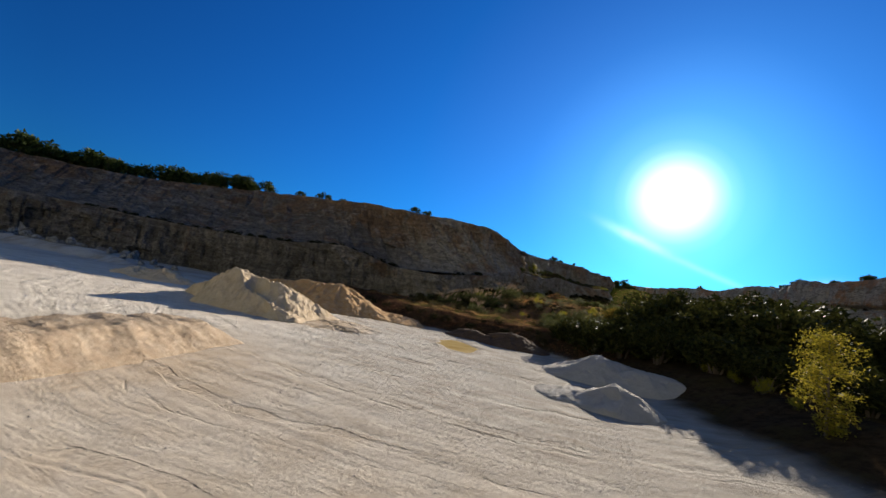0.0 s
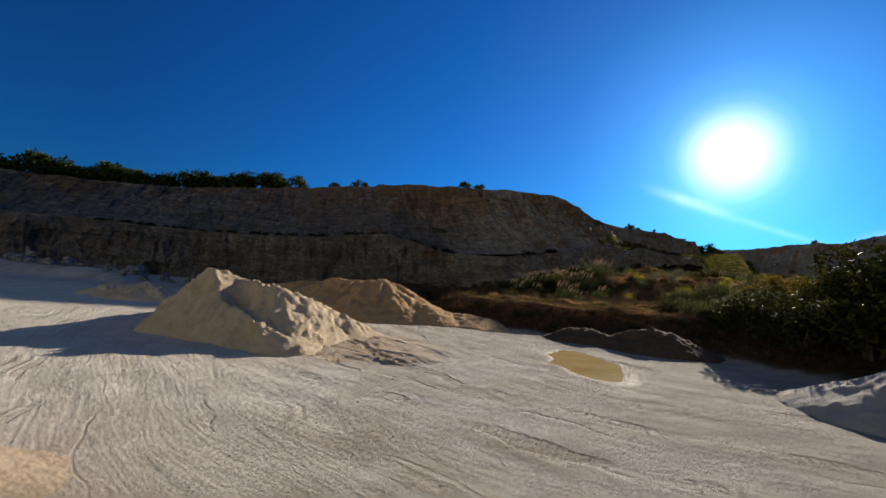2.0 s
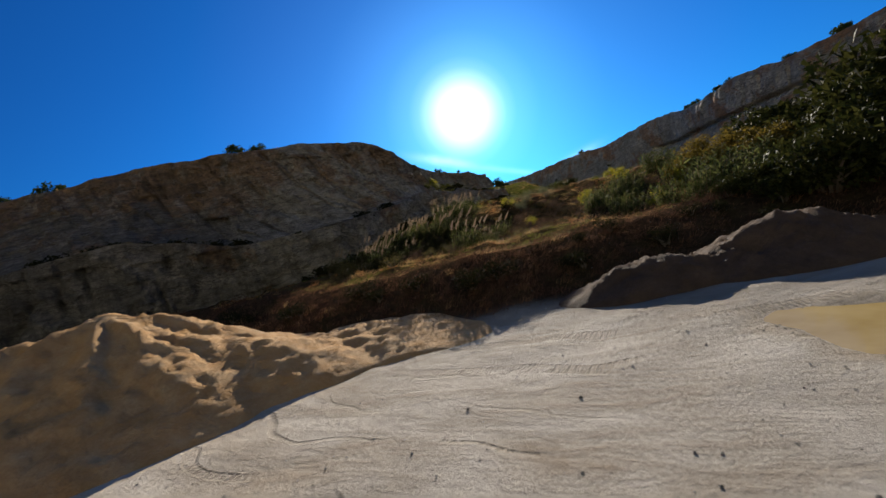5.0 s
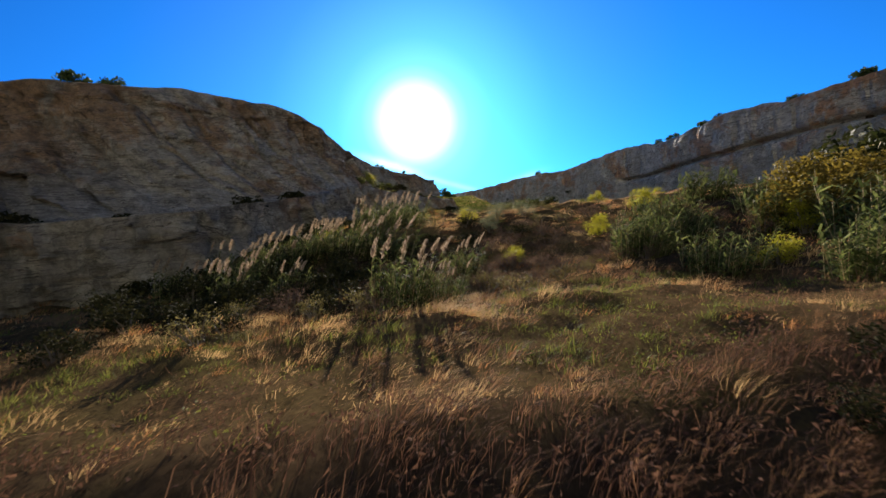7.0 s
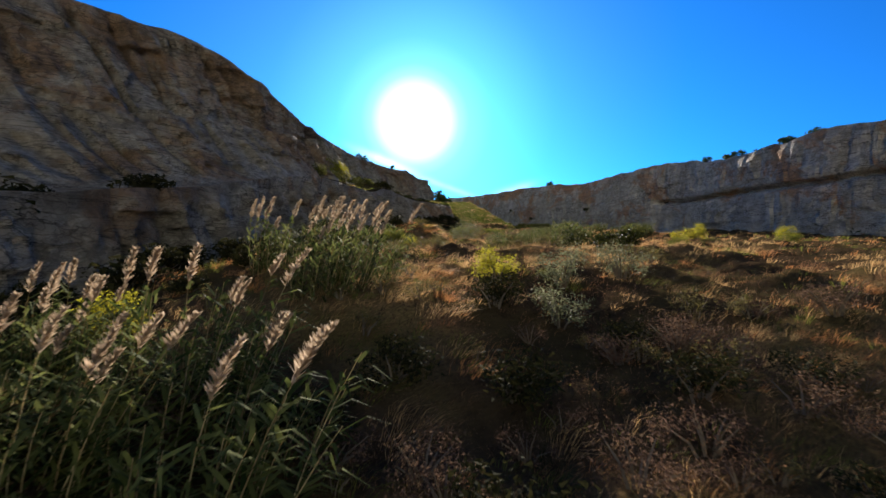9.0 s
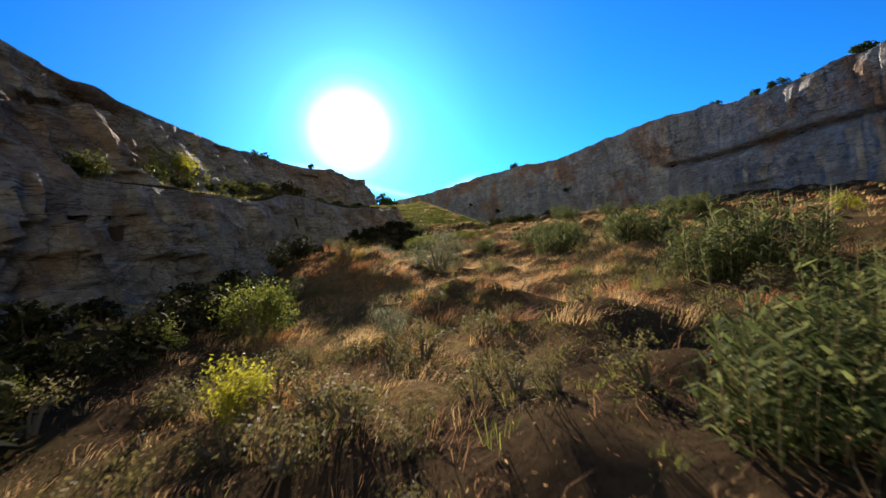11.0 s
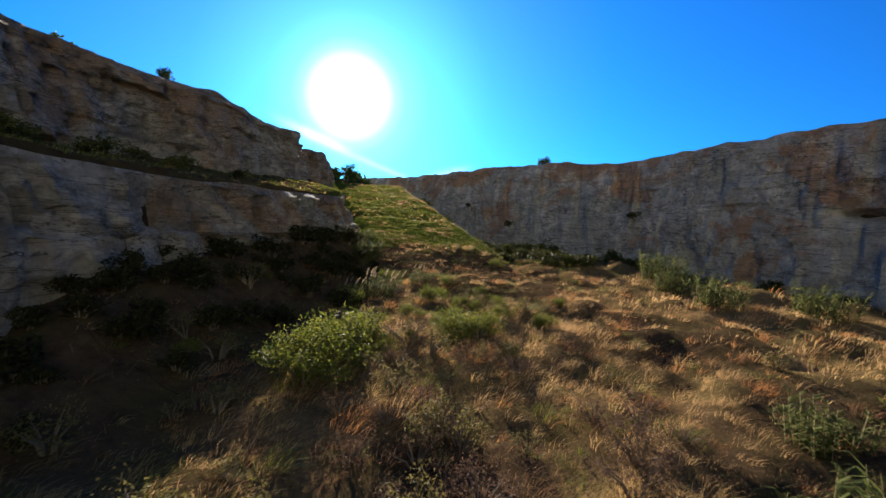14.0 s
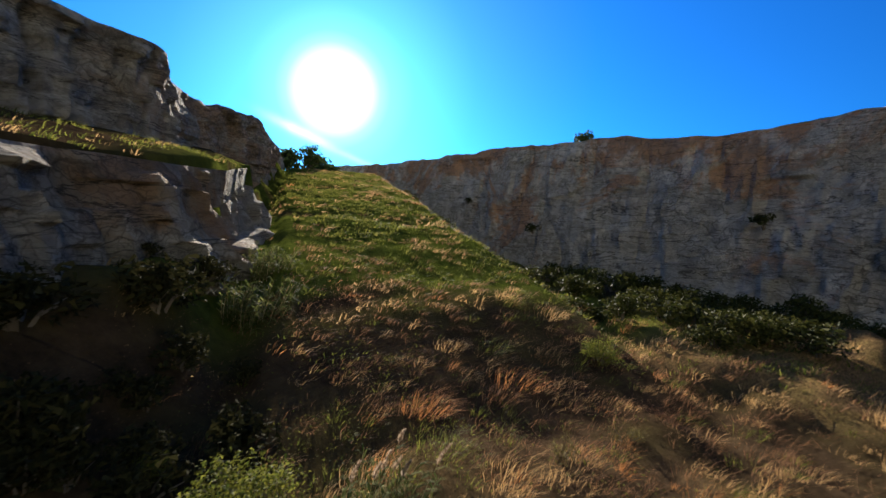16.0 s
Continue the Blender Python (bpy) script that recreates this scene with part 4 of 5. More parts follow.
plant(shade_bush, shade_fill + [(104.6, 146.5, 1.5), (103.6, 150.2, 1.7), (102.5, 153.5, 1.6), (104.6, 156.0, 1.8), (105.6, 160, 1.4), (106.5, 165.0, 1.3), (104, 141.5, 1.5), (104.2, 136.5, 1.4), (103.2, 132, 1.3),
                   (107.2, 169, 1.5), (101.5, 147, 1.3), (100.5, 151.5, 1.3), (99.8, 143, 1.2), (101.8, 139, 1.4), (99.0, 134.5, 1.2), (98.2, 138.5, 1.0), (100.8, 156.5, 1.3), (102.6, 161, 1.3), (97.8, 147.5, 1.0), (98.4, 131, 1.1), (95.5, 126, 1.0), (93.8, 122.5, 1.0), (96, 128, 0.9), (99.5, 126, 1.0), (101, 121, 1.2), (57.5, 105, 0.9), (60, 107.5, 0.8), (39.2, 94.5, 1.5), (40.8, 93.2, 1.4), (98, 110, 1.3)],
      "low dark green shrub filling the shaded foot of the rock face", "bush", "shrubs along the pale face", RNG)
yellow = [bush("yellow_bush", 61 + k, M_YELLOW, 2200, 0.085, 13, tall=1.15, fill=0.3) for k in range(2)]
plant(yellow, [(21.0, 78.0, 0.75), (28.4, 77.6, 1.0), (27.6, 90.6, 1.1), (15.2, 92.0, 1.0), (24.5, 66.4, 0.9), (28.8, 66.8, 1.1), (48.5, 93.0, 1.0), (33.8, 78.0, 1.2), (31.5, 104.5, 0.7), (57, 90, 0.9), (62, 101.0, 0.8), (35.5, 131.0, 1.9), (37.6, 133.2, 1.6), (33.8, 128.8, 1.6), (51.5, 149.4, 0.9), (27.6, 37.4, 0.8), (26.4, 33.0, 0.7), (26.0, 29.6, 0.8), (25.0, 26.0, 0.6)],
      "yellow-green autumn shrub in dry grass", "bush", "yellow shrubs", RNG)
M_OCHRE = mat_leaf("ochre_leaf", (0.09, 0.068, 0.014), (0.25, 0.175, 0.03), trans=0.35)
ochre = [bush("ochre_bush", 66 + k, M_OCHRE, 2200, 0.11, 14, tall=1.05, fill=0.5) for k in range(2)]
plant(ochre, [(31.0, 65.4, 2.2), (33.4, 63.0, 2.5), (30.0, 67.6, 1.7), (35.6, 65.6, 2.6), (33.0, 68.2, 2.0), (38.0, 62.8, 2.7), (32.2, 60.6, 1.9), (30.5, 57.8, 1.7)],
      "ochre-leaved broad shrub behind the cane", "bush", "ochre shrubs", RNG)
M_WEED = mat_leaf("weed_leaf", (0.05, 0.045, 0.016), (0.17, 0.135, 0.05), trans=0.4)
weed = [bush("weed_clump", 68 + k, M_WEED, 520, 0.09, 9, tall=0.9, fill=0.2) for k in range(2)]
wr = np.random.RandomState(41)
weeds = []
M_DEAD = mat_leaf("dead_leaf", (0.05, 0.03, 0.022), (0.17, 0.105, 0.07), trans=0.3, rough=0.9)
dead = [bush("dead_weed", 168 + k, M_DEAD, 1100, 0.06, 12, tall=0.8, fill=0.1) for k in range(3)]
deads = [(63.6, 136.3, 1.2), (62.4, 135.4, 0.8), (47.8, 121.6, 0.7)] + [(61.5 + 2.6 * wr.randn(), 131 + 2.2 * wr.randn(), 0.5 + 0.5 * wr.rand()) for k in range(16)]
for k in range(100):
    wx, wy = 19 + 7.5 * wr.randn(), 78.5 + 5.0 * wr.randn()
    if side_of(np.array([wx]), np.array([wy]), SP_BANK)[0][0] > 8.5 and wx > 2:
        deads.append((wx, wy, 0.5 + 0.6 * wr.rand()))
plant(dead, deads, "round brown-purple dead shrub on the slope", "bush", "dead shrubs", RNG)
for k in range(190):
    wy = 70 + 76 * wr.rand()
    wx = float(np.interp(wy, (55, 73, 97, 119, 141), (1, 13, 30, 50, 68))) + 8 * wr.randn()
    if side_of(np.array([wx]), np.array([wy]), SP_BENCH)[0][0] < -3 and side_of(np.array([wx]), np.array([wy]), SP_BANK)[0][0] > 3:
        weeds.append((wx, wy, 0.4 + 0.6 * wr.rand() ** 1.5))
weeds += [(32.5 + 3.2 * wr.randn(), 104 + 2.6 * wr.randn(), 0.45 + 0.4 * wr.rand()) for k in range(34)]
plant(weed, weeds, "knee-high brown-green weed clump among dry grass", "weeds", "weed clumps", RNG)
green = [bush("green_bush", 71 + k, M_GREEN, 3000, 0.078, 18, tall=0.85, fill=0.3) for k in range(2)]
gr = np.random.RandomState(23)
low_green = [(67 + 4.0 * gr.randn(), 139.5 + 3.0 * gr.randn(), 0.3 + 0.35 * gr.rand()) for k in range(30)]
plant(green, low_green + [(67.1, 135.9, 1.0), (61.2, 137.6, 2.0), (59.4, 136.4, 1.6), (63.2, 138.8, 1.4), (66.4, 136.6, 1.2), (69.5, 141.5, 0.9), (58.4, 124.6, 0.8), (44.5, 92.0, 0.9), (52.0, 88.5, 0.9), (70.5, 147.0, 0.9), (66.0, 144.5, 1.0), (72.5, 143.5, 0.7), (80.2, 146, 0.6), (34.3, 112.4, 1.65), (31.4, 112.0, 0.8), (28.2, 110.0, 0.9), (50.0, 131.5, 1.0)],
      "leafy green shrub with yellowing shoots", "bush", "green shrubs", RNG)
silver = [bush("silver_shrub", 81, M_SILVER, 1700, 0.075, 13, tall=1.05, fill=0.15)]
plant(silver, [(46.6, 117.8, 1.9), (45.2, 121.2, 0.9), (47.5, 119.8, 1.0), (36.0, 107.2, 0.7), (26.5, 86.5, 1.1), (29.0, 88.5, 1.2), (31.5, 87.6, 1.1)],
      "slender grey-leaved shrub standing in dry grass", "bush", "grey shrubs", RNG)

M_SCRUB = mat_leaf("scrub_leaf", (0.03, 0.036, 0.01), (0.12, 0.115, 0.028), trans=0.35)
bench_bush = [bush("bench_shrub", 121 + k, M_SCRUB, 900, 0.16, 9, tall=0.7) for k in range(2)]
plant(bench_bush, [(33.5, 126.5, 1.2), (36.0, 129.6, 1.3), (38.5, 133.0, 1.2), (36.5, 132.5, 1.5), (41.5, 136.5, 1.0), (43.0, 140.0, 1.3), (46.0, 143.5, 1.2), (49.5, 147.0, 1.1), (53.0, 149.8, 0.8), (31.0, 123.0, 1.2), (57.5, 154.5, 0.8), (28, 119.8, 1.1), (26.5, 117.5, 0.9), (44.5, 138.4, 0.7), (34.5, 129.0, 1.4), (40.0, 136.0, 1.4), (45.0, 141.5, 1.3), (48.5, 145.6, 1.2), (52.0, 149.2, 1.1), (55.5, 151.6, 1.0), (60.0, 154.0, 0.9), (29.6, 121.2, 1.3), (64.0, 156.0, 0.7)],
      "dark olive scrub growing on the earth bench", "bush", "bench scrub", RNG)

# scrub whose near-black leaves paint the shade below the rock wall
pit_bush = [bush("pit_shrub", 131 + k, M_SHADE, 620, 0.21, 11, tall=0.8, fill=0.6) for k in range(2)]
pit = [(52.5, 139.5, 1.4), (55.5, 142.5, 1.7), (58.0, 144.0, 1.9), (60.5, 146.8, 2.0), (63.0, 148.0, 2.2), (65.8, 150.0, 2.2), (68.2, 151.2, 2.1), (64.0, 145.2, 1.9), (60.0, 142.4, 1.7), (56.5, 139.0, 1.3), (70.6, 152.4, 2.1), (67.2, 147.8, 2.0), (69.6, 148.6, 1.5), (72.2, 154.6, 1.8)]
rng = np.random.RandomState(15)
for k in range(80):
    t = rng.rand() * 1.3 - 0.3
    a, b = 51 + 21 * t + 1.5 * rng.randn(), 138.5 + 13.5 * t + 1.8 * rng.randn()
    if side_of(np.array([a]), np.array([b]), SP_BENCH)[0][0] > -7.5:
        pit.append((a, b, 0.9 + 0.9 * rng.rand()))
foot = spline(BENCH, 2.2)
for p, d in zip(foot, np.gradient(foot[:, :2], axis=0)):
    if 2 < p[0] < 58:
        d = d / np.hypot(*d)
        for o in (2.6, 5.2) if p[0] < 34 else (2.6,):
            o = o + 1.6 * rng.rand()
            pit.append((p[0] + d[1] * o + 0.6 * rng.randn(), p[1] - d[0] * o + 0.6 * rng.randn(), 1.0 + 0.8 * rng.rand()))
pit = [(a, b, c * (0.5 if a > 46 else 0.8)) for a, b, c in pit]
# a further row of this scrub draws the dark line along the bench
for k in range(40):
    p = foot[int(np.interp(k / 39, (0, 1), (np.argmin(np.hypot(foot[:, 0] + 70, foot[:, 1] - 97)), np.argmin(np.hypot(foot[:, 0] - 20, foot[:, 1] - 107)))))]
    pit.append((p[0] - 0.4 + 0.5 * rng.randn(), p[1] + 1.3 + 0.3 * rng.rand(), 1.1 + 0.6 * rng.rand()))
plant(pit_bush, pit, "scrub coloured near-black for the shade below the rock", "bush", "shaded scrub", RNG)
bank_scrub = [(x + 0.7 * rng.randn(), y + 0.9 * rng.randn(), 0.5 + 0.5 * rng.rand()) for x, y in zip(np.linspace(-6, 24, 20), np.interp(np.linspace(-6, 24, 20), (-6, 0, 5, 14, 22, 24), (76.5, 66, 61.5, 59, 55, 52)))]
# thickets take the near-black leaf, so bank and slope look shaded
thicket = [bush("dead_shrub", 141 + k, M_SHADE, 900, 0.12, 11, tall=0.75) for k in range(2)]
# extra shrubs added among the canes to darken and shade the slope
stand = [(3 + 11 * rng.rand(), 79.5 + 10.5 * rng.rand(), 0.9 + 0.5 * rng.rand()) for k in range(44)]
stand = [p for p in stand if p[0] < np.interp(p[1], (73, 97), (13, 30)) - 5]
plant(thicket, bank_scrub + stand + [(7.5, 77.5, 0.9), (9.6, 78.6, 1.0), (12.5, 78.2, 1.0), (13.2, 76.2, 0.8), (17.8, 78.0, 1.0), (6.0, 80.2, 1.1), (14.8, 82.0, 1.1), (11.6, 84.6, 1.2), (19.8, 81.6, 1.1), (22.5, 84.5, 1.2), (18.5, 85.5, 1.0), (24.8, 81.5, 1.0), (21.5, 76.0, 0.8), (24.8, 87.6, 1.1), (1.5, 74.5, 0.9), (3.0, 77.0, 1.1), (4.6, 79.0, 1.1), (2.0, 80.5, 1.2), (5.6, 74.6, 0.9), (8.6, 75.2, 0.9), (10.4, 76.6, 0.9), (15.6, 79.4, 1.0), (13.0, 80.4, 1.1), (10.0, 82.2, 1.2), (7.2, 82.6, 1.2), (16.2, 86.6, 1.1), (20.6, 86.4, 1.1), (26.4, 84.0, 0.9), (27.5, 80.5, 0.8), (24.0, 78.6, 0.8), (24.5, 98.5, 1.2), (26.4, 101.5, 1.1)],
      "bare dark brown thicket of dead stems, blackened for shade", "bush", "dead thickets", RNG)

# trees and bushes above the rims
rim_bush = [bush("rim_bush", 91 + k, M_PINE, 460, 0.27, 9, tall=0.8) for k in range(2)]
line = spline(RIM_LEFT, 1.0)
back = []
for k in range(96):
    i = int(np.interp(k / 95, (0, 1), (40, np.argmin(np.abs(line[:, 0] + 47) + np.abs(line[:, 1] - 139)))))
    p = line[i]
    back.append((p[0] - 2.0 - 5 * RNG.rand(), p[1] + 2.0 + 5 * RNG.rand(), 2.6 + 2.4 * RNG.rand()))
for p, d in zip(SP_RIGHT, np.gradient(SP_RIGHT[:, :2], axis=0)):
    d = d / np.hypot(*d)
    for k in range(2):
        if 55 < p[1] < 200 and RNG.rand() < (0.75 if p[1] < 112 else 0.08):
            o, a = 1.0 + 0.8 * RNG.rand(), 7 * RNG.rand()
            back.append((p[0] - d[1] * o + d[0] * a, p[1] + d[0] * o + d[1] * a, 0.7 + 0.7 * RNG.rand()))
def at_rim(places):
    return [(x - (float(np.interp(y, (60, 83, 97, 110, 122), (0.5, 0.5, 1.2, 0.8, 0))) if x > 80 and y < 122 else 0), y, s) for x, y, s in places]


plant(rim_bush, back + at_rim([(-39.5, 141.0, 2.3), (-31, 136.5, 2.2), (-24.5, 132.5, 1.2), (-2, 119.0, 1.6), (1.2, 118.2, 1.5), (25.5, 125.5, 0.9), (50.6, 155.6, 1.7), (54.5, 160.0, 1.0), (64.5, 166, 0.8),
                        (93.2, 97.5, 1.1), (91.0, 94.5, 1.3), (95.6, 101.5, 1.0), (88.3, 88.8, 1.2), (98.2, 104.2, 0.9), (100.5, 107.2, 1.1), (107.5, 114.5, 1.0), (110.5, 120.0, 1.1), (86.0, 80.0, 1.2), (86.5, 70, 1.4), (109.5, 126, 0.8), (110.5, 133, 0.8), (89.6, 92.5, 1.4), (87.4, 86.5, 1.3), (92.4, 99.0, 1.2), (94.5, 103.5, 1.0), (85.6, 76.0, 1.3), (97.0, 107.0, 1.1), (102.6, 113.0, 1.0), (109.6, 183.6, 0.8), (104.5, 211, 3.9), (107.6, 213, 2.8), (110.4, 214, 2.4), (112.6, 215, 2.0), (101.0, 209, 2.4), (98.0, 206, 1.0), (94.0, 199.5, 0.9), (74.6, 170.6, 0.8), (60.5, 161.8, 0.8)]),
      "dark round evergreen bush on the quarry rim", "bush", "rim bushes", RNG)
pines = [tree("pine", 101, M_PINE, 5.0, 0.3, 1.9, 2600, 0.22), tree("pine", 102, M_PINE, 4.0, 0.2, 1.8, 2200, 0.22)]
plant(pines, [(105.8, 211.6, 0.95), (114.8, 187.6, 0.5), (104, 222, 0.6), (-84.5, 120.5, 0.9), (-62.5, 135.5, 0.9)],
      "small dark pine on the skyline", "tree", "skyline pines", RNG)
poplar = [tree("poplar", 111, M_POPLAR, 6.2, 0.03, 1.35, 5600, 0.16, 0.10)]
plant(poplar, [(22.6, 21.6, 0.85)], "slender poplar turning yellow beside the yard", "tree", "", RNG)


def face_bush(x, y, z, s):
    ob = bush("cliff_shrub", int(x * 7 + y), M_LEAF_DARK, 700, 0.18, 7, tall=0.8)
    ob.matrix_basis = pose(x, y, z - 0.2) @ Matrix.Scale(s, 4)
    tagged(ob, "dark shrub rooted in a crack of the pale face", "bush", "shrubs on the face")


for x, y, z, s in ((106.2, 146.1, 16.2, 0.95), (108.2, 166.6, 15.0, 0.9), (105.0, 128.2, 15.6, 0.6), (112.4, 180.0, 18.5, 0.8)):
    face_bush(x, y, z, s)

# grasses, in one sheet for each colour


def scatter(count, x0, x1, y0, y1, rng):
    return x0 + (x1 - x0) * rng.rand(count), y0 + (y1 - y0) * rng.rand(count)


def tufts(heap, x, y, z, tall, blades, rng, wide=0.016, fan=0.4, spread=0.13):
    """Tufts of thin blades that bend with the wind: a quad and a tip for each blade."""
    n, k = len(x), blades
    m = n * k
    root = np.stack([np.repeat(x, k) + spread * rng.randn(m), np.repeat(y, k) + spread * rng.randn(m), np.repeat(z, k) - 0.08], 1)
    tuft = np.repeat(rng.randn(n, 2) * 0.25, k, 0)
    way = np.stack([fan * rng.randn(m) + 0.30 + tuft[:, 0], fan * rng.randn(m) - 0.18 + tuft[:, 1], np.ones(m)], 1)
    way /= np.linalg.norm(way, axis=1)[:, None]
    length = (np.repeat(tall, k) * (0.45 + 0.65 * rng.rand(m)))[:, None]
    a = rng.rand(m) * 6.283
    side = np.stack([np.cos(a), np.sin(a), 0 * a], 1) * wide * 0.5
    mid = root + way * length * 0.55
    tip = root + way * length + np.array([0.22, -0.12, -0.18]) * length
    v = np.stack([root - side, root + side, mid + side * 0.8, mid - side * 0.8, tip], 1).reshape(-1, 3)
    b = np.arange(m) * 5 + heap.n
    heap.v.append(v)
    heap.f.extend(np.stack([b, b + 1, b + 2, b + 3], 1).tolist())
    heap.f.extend(np.stack([b + 3, b + 2, b + 4], 1).tolist())
    heap.n += len(v)


def tussocks(heap, x, y, z, radius, tall, blades, rng, wide=0.014, wind=0.3):
    """Rounded tussocks: blades that fan out from each root and bend with the wind."""
    n, k = len(x), blades
    if n == 0:
        return
    m = n * k
    a, rr = rng.rand(m) * 6.283, np.sqrt(rng.rand(m))
    R, H = np.repeat(radius, k), np.repeat(tall, k)
    out = np.stack([np.cos(a), np.sin(a)], 1) * rr[:, None]
    root = np.stack([np.repeat(x, k) + out[:, 0] * R * 0.55, np.repeat(y, k) + out[:, 1] * R * 0.55, np.repeat(z, k) - 0.05], 1)
    way = np.stack([out[:, 0] * 0.75 + 0.16 * rng.randn(m) + wind, out[:, 1] * 0.75 + 0.16 * rng.randn(m) - 0.6 * wind, np.ones(m)], 1)
    way /= np.linalg.norm(way, axis=1)[:, None]
    length = (H * (0.5 + 0.6 * rng.rand(m)) * (1.0 - 0.25 * rr))[:, None]
    b = rng.rand(m) * 6.283
    side = np.stack([np.cos(b), np.sin(b), 0 * b], 1) * (wide * 0.5)
    mid = root + way * length * 0.55
    tip = root + way * length + np.stack([0.2 * out[:, 0] + wind * 0.6, 0.2 * out[:, 1] - wind * 0.4, np.full(m, -0.2)], 1) * length
    v = np.stack([root - side, root + side, mid + side * 0.8, mid - side * 0.8, tip], 1).reshape(-1, 3)
    i = np.arange(m) * 5 + heap.n
    heap.v.append(v)
    heap.f.extend(np.stack([i, i + 1, i + 2, i + 3], 1).tolist())
    heap.f.extend(np.stack([i + 3, i + 2, i + 4], 1).tolist())
    heap.n += len(v)


def build_grass():
    rng = np.random.RandomState(77)
    heaps = {k: Heap() for k in GRASS}
    x, y = scatter(118000, -8, 112, 50, 205, rng)
    c, _ = side_of(x, y, SP_BANK)
    wb, _ = side_of(x, y, SP_BENCH)
    wl, _ = side_of(x, y, SP_LEFT)
    wr, _ = side_of(x, y, SP_RIGHT)
    # distance from the line along which the valley is crossed
    px = np.interp(y, (55, 73, 97, 119, 141), (1, 13, 30, 50, 68))
    off = np.abs((x - px) * 0.78)
    q = (x - RAMP_A[0]) * RAMP_DIR[0] + (y - RAMP_A[1]) * RAMP_DIR[1]
    s = (x - RAMP_A[0]) * RAMP_DIR[1] - (y - RAMP_A[1]) * RAMP_DIR[0]
    ramp = (q > -5) & (s > -8) & (s < 11)
    near = (off < 11) & (y < 150)
    mid = (off < 26) & (y < 160)
    dens = np.where(near | ramp, 0.52, np.where(mid, 0.36, 0.19))
    hollow = N3.fbm(x * 0.20, y * 0.20, 3)
    dens = np.where(c < 0.3, 0.4, np.where((c < 10) & (y < 74), 0.85, dens)) * np.where(ramp, 1.5, np.clip(0.85 + 1.1 * hollow, 0.45, 1.4))
    keep = (c > -6.5) & (wb < -1.0) & (wl < -3) & (wr < -1.5) & (rng.rand(len(x)) < dens) & (x + y > 60)
    x, y, c, q, s, near, mid, ramp, hollow = (v[keep] for v in (x, y, c, q, s, near, mid, ramp, hollow))
    z = ground_level(x, y)
    n = len(x)
    big, small = N1.fbm(x * 0.07, y * 0.07, 3), N2.fbm(x * 0.45 + 5, y * 0.45, 2)
    u = np.clip(0.5 + 0.9 * small + 0.22 * rng.randn(n), 0, 0.999)
    knoll = bell(x, y, 40.5, 118.5, 4.0) + bell(x, y, 41.5, 124, 4.5) + bell(x, y, 46.5, 128.5, 4.5)
    terrace = (y < 74) & (c > 0.5) & (c < 9)
    # tussocks left out along the walls so bare dark earth stands for shade
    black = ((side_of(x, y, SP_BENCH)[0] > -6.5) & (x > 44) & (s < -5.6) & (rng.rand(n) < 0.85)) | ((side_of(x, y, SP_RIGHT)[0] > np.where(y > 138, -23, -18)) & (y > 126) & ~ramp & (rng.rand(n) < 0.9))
    p_straw = np.clip(0.44 + 0.5 * big + 0.15 * smooth(60, 75, x), 0.12, 0.8)
    p_rust = np.clip(0.22 + 0.7 * smooth(0.3, 0.8, knoll) + 0.14 * N3.fbm(x * 0.1, y * 0.1, 2), 0.03, 0.8)
    p_green = np.clip(0.15 - 0.3 * big, 0.03, 0.42)
    wild = bell(x, y, 18, 78, 11)
    p_straw = np.where(wild > 0.35, 0.20 + 0.2 * smooth(18, 26, x), p_straw)
    p_green = np.where(wild > 0.35, 0.16, p_green)
    p_straw = np.where(ramp, 0.10, np.where(terrace, np.where(c < 5.5, 0.16, 0.16), p_straw))
    p_rust = np.where(ramp, 0.02, np.where(terrace, 0.05, p_rust))
    lit = smooth(4, 16, q + 1.2 * s + 5 * small)
    p_green = np.where(ramp, 0.22 + 0.62 * lit, np.where(terrace, 0.5, p_green))
    p_straw = np.where(ramp, 0.34 - 0.28 * lit, p_straw)
    kind = np.where(u < p_straw, 0, np.where(u < p_straw + p_rust, 1, np.where(u > 1 - p_green, 3, 2)))
    kind = np.where((bell(x, y, 33, 104, 7) > 0.4) & (kind == 1), 2, kind)
    kind = np.where(c < 0.5, np.where(rng.rand(n) < 0.95, 2, 0), kind)
    tall = np.clip(0.36 + 0.28 * hollow + 0.46 * rng.rand(n) ** 2.5, 0.16, 0.9)
    tall = np.where(ramp, 0.28 + 0.28 * rng.rand(n) ** 2, tall)
    tall = np.where(terrace, tall * np.where(c < 5.5, 0.8, 1.05), tall)
    tall = np.where(kind == 3, tall * 0.8, tall)
    rad = 0.25 + 0.35 * rng.rand(n)
    for k, name in enumerate(("straw", "rust", "brown", "green")):
        for zone, blades, wide in ((near, 24, 0.010), (mid & ~near, 12, 0.024), (~mid & ~ramp, 7, 0.06), (ramp & ~near & ~mid, 11, 0.042)):
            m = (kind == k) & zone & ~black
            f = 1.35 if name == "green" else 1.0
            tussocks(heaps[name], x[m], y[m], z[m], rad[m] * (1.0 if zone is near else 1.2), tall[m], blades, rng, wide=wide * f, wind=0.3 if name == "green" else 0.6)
    # rounded grass mounds that stand out among the tussocks
    u = rng.rand(760)
    my = 66 + 84 * u
    mx = np.interp(my, (55, 73, 97, 119, 141), (1, 13, 30, 50, 68)) + 11 * rng.randn(760)
    ok = (side_of(mx, my, SP_BENCH)[0] < -3.5) & (side_of(mx, my, SP_BANK)[0] > 4) & (N3.fbm(mx * 0.20, my * 0.20, 3) > -0.25)
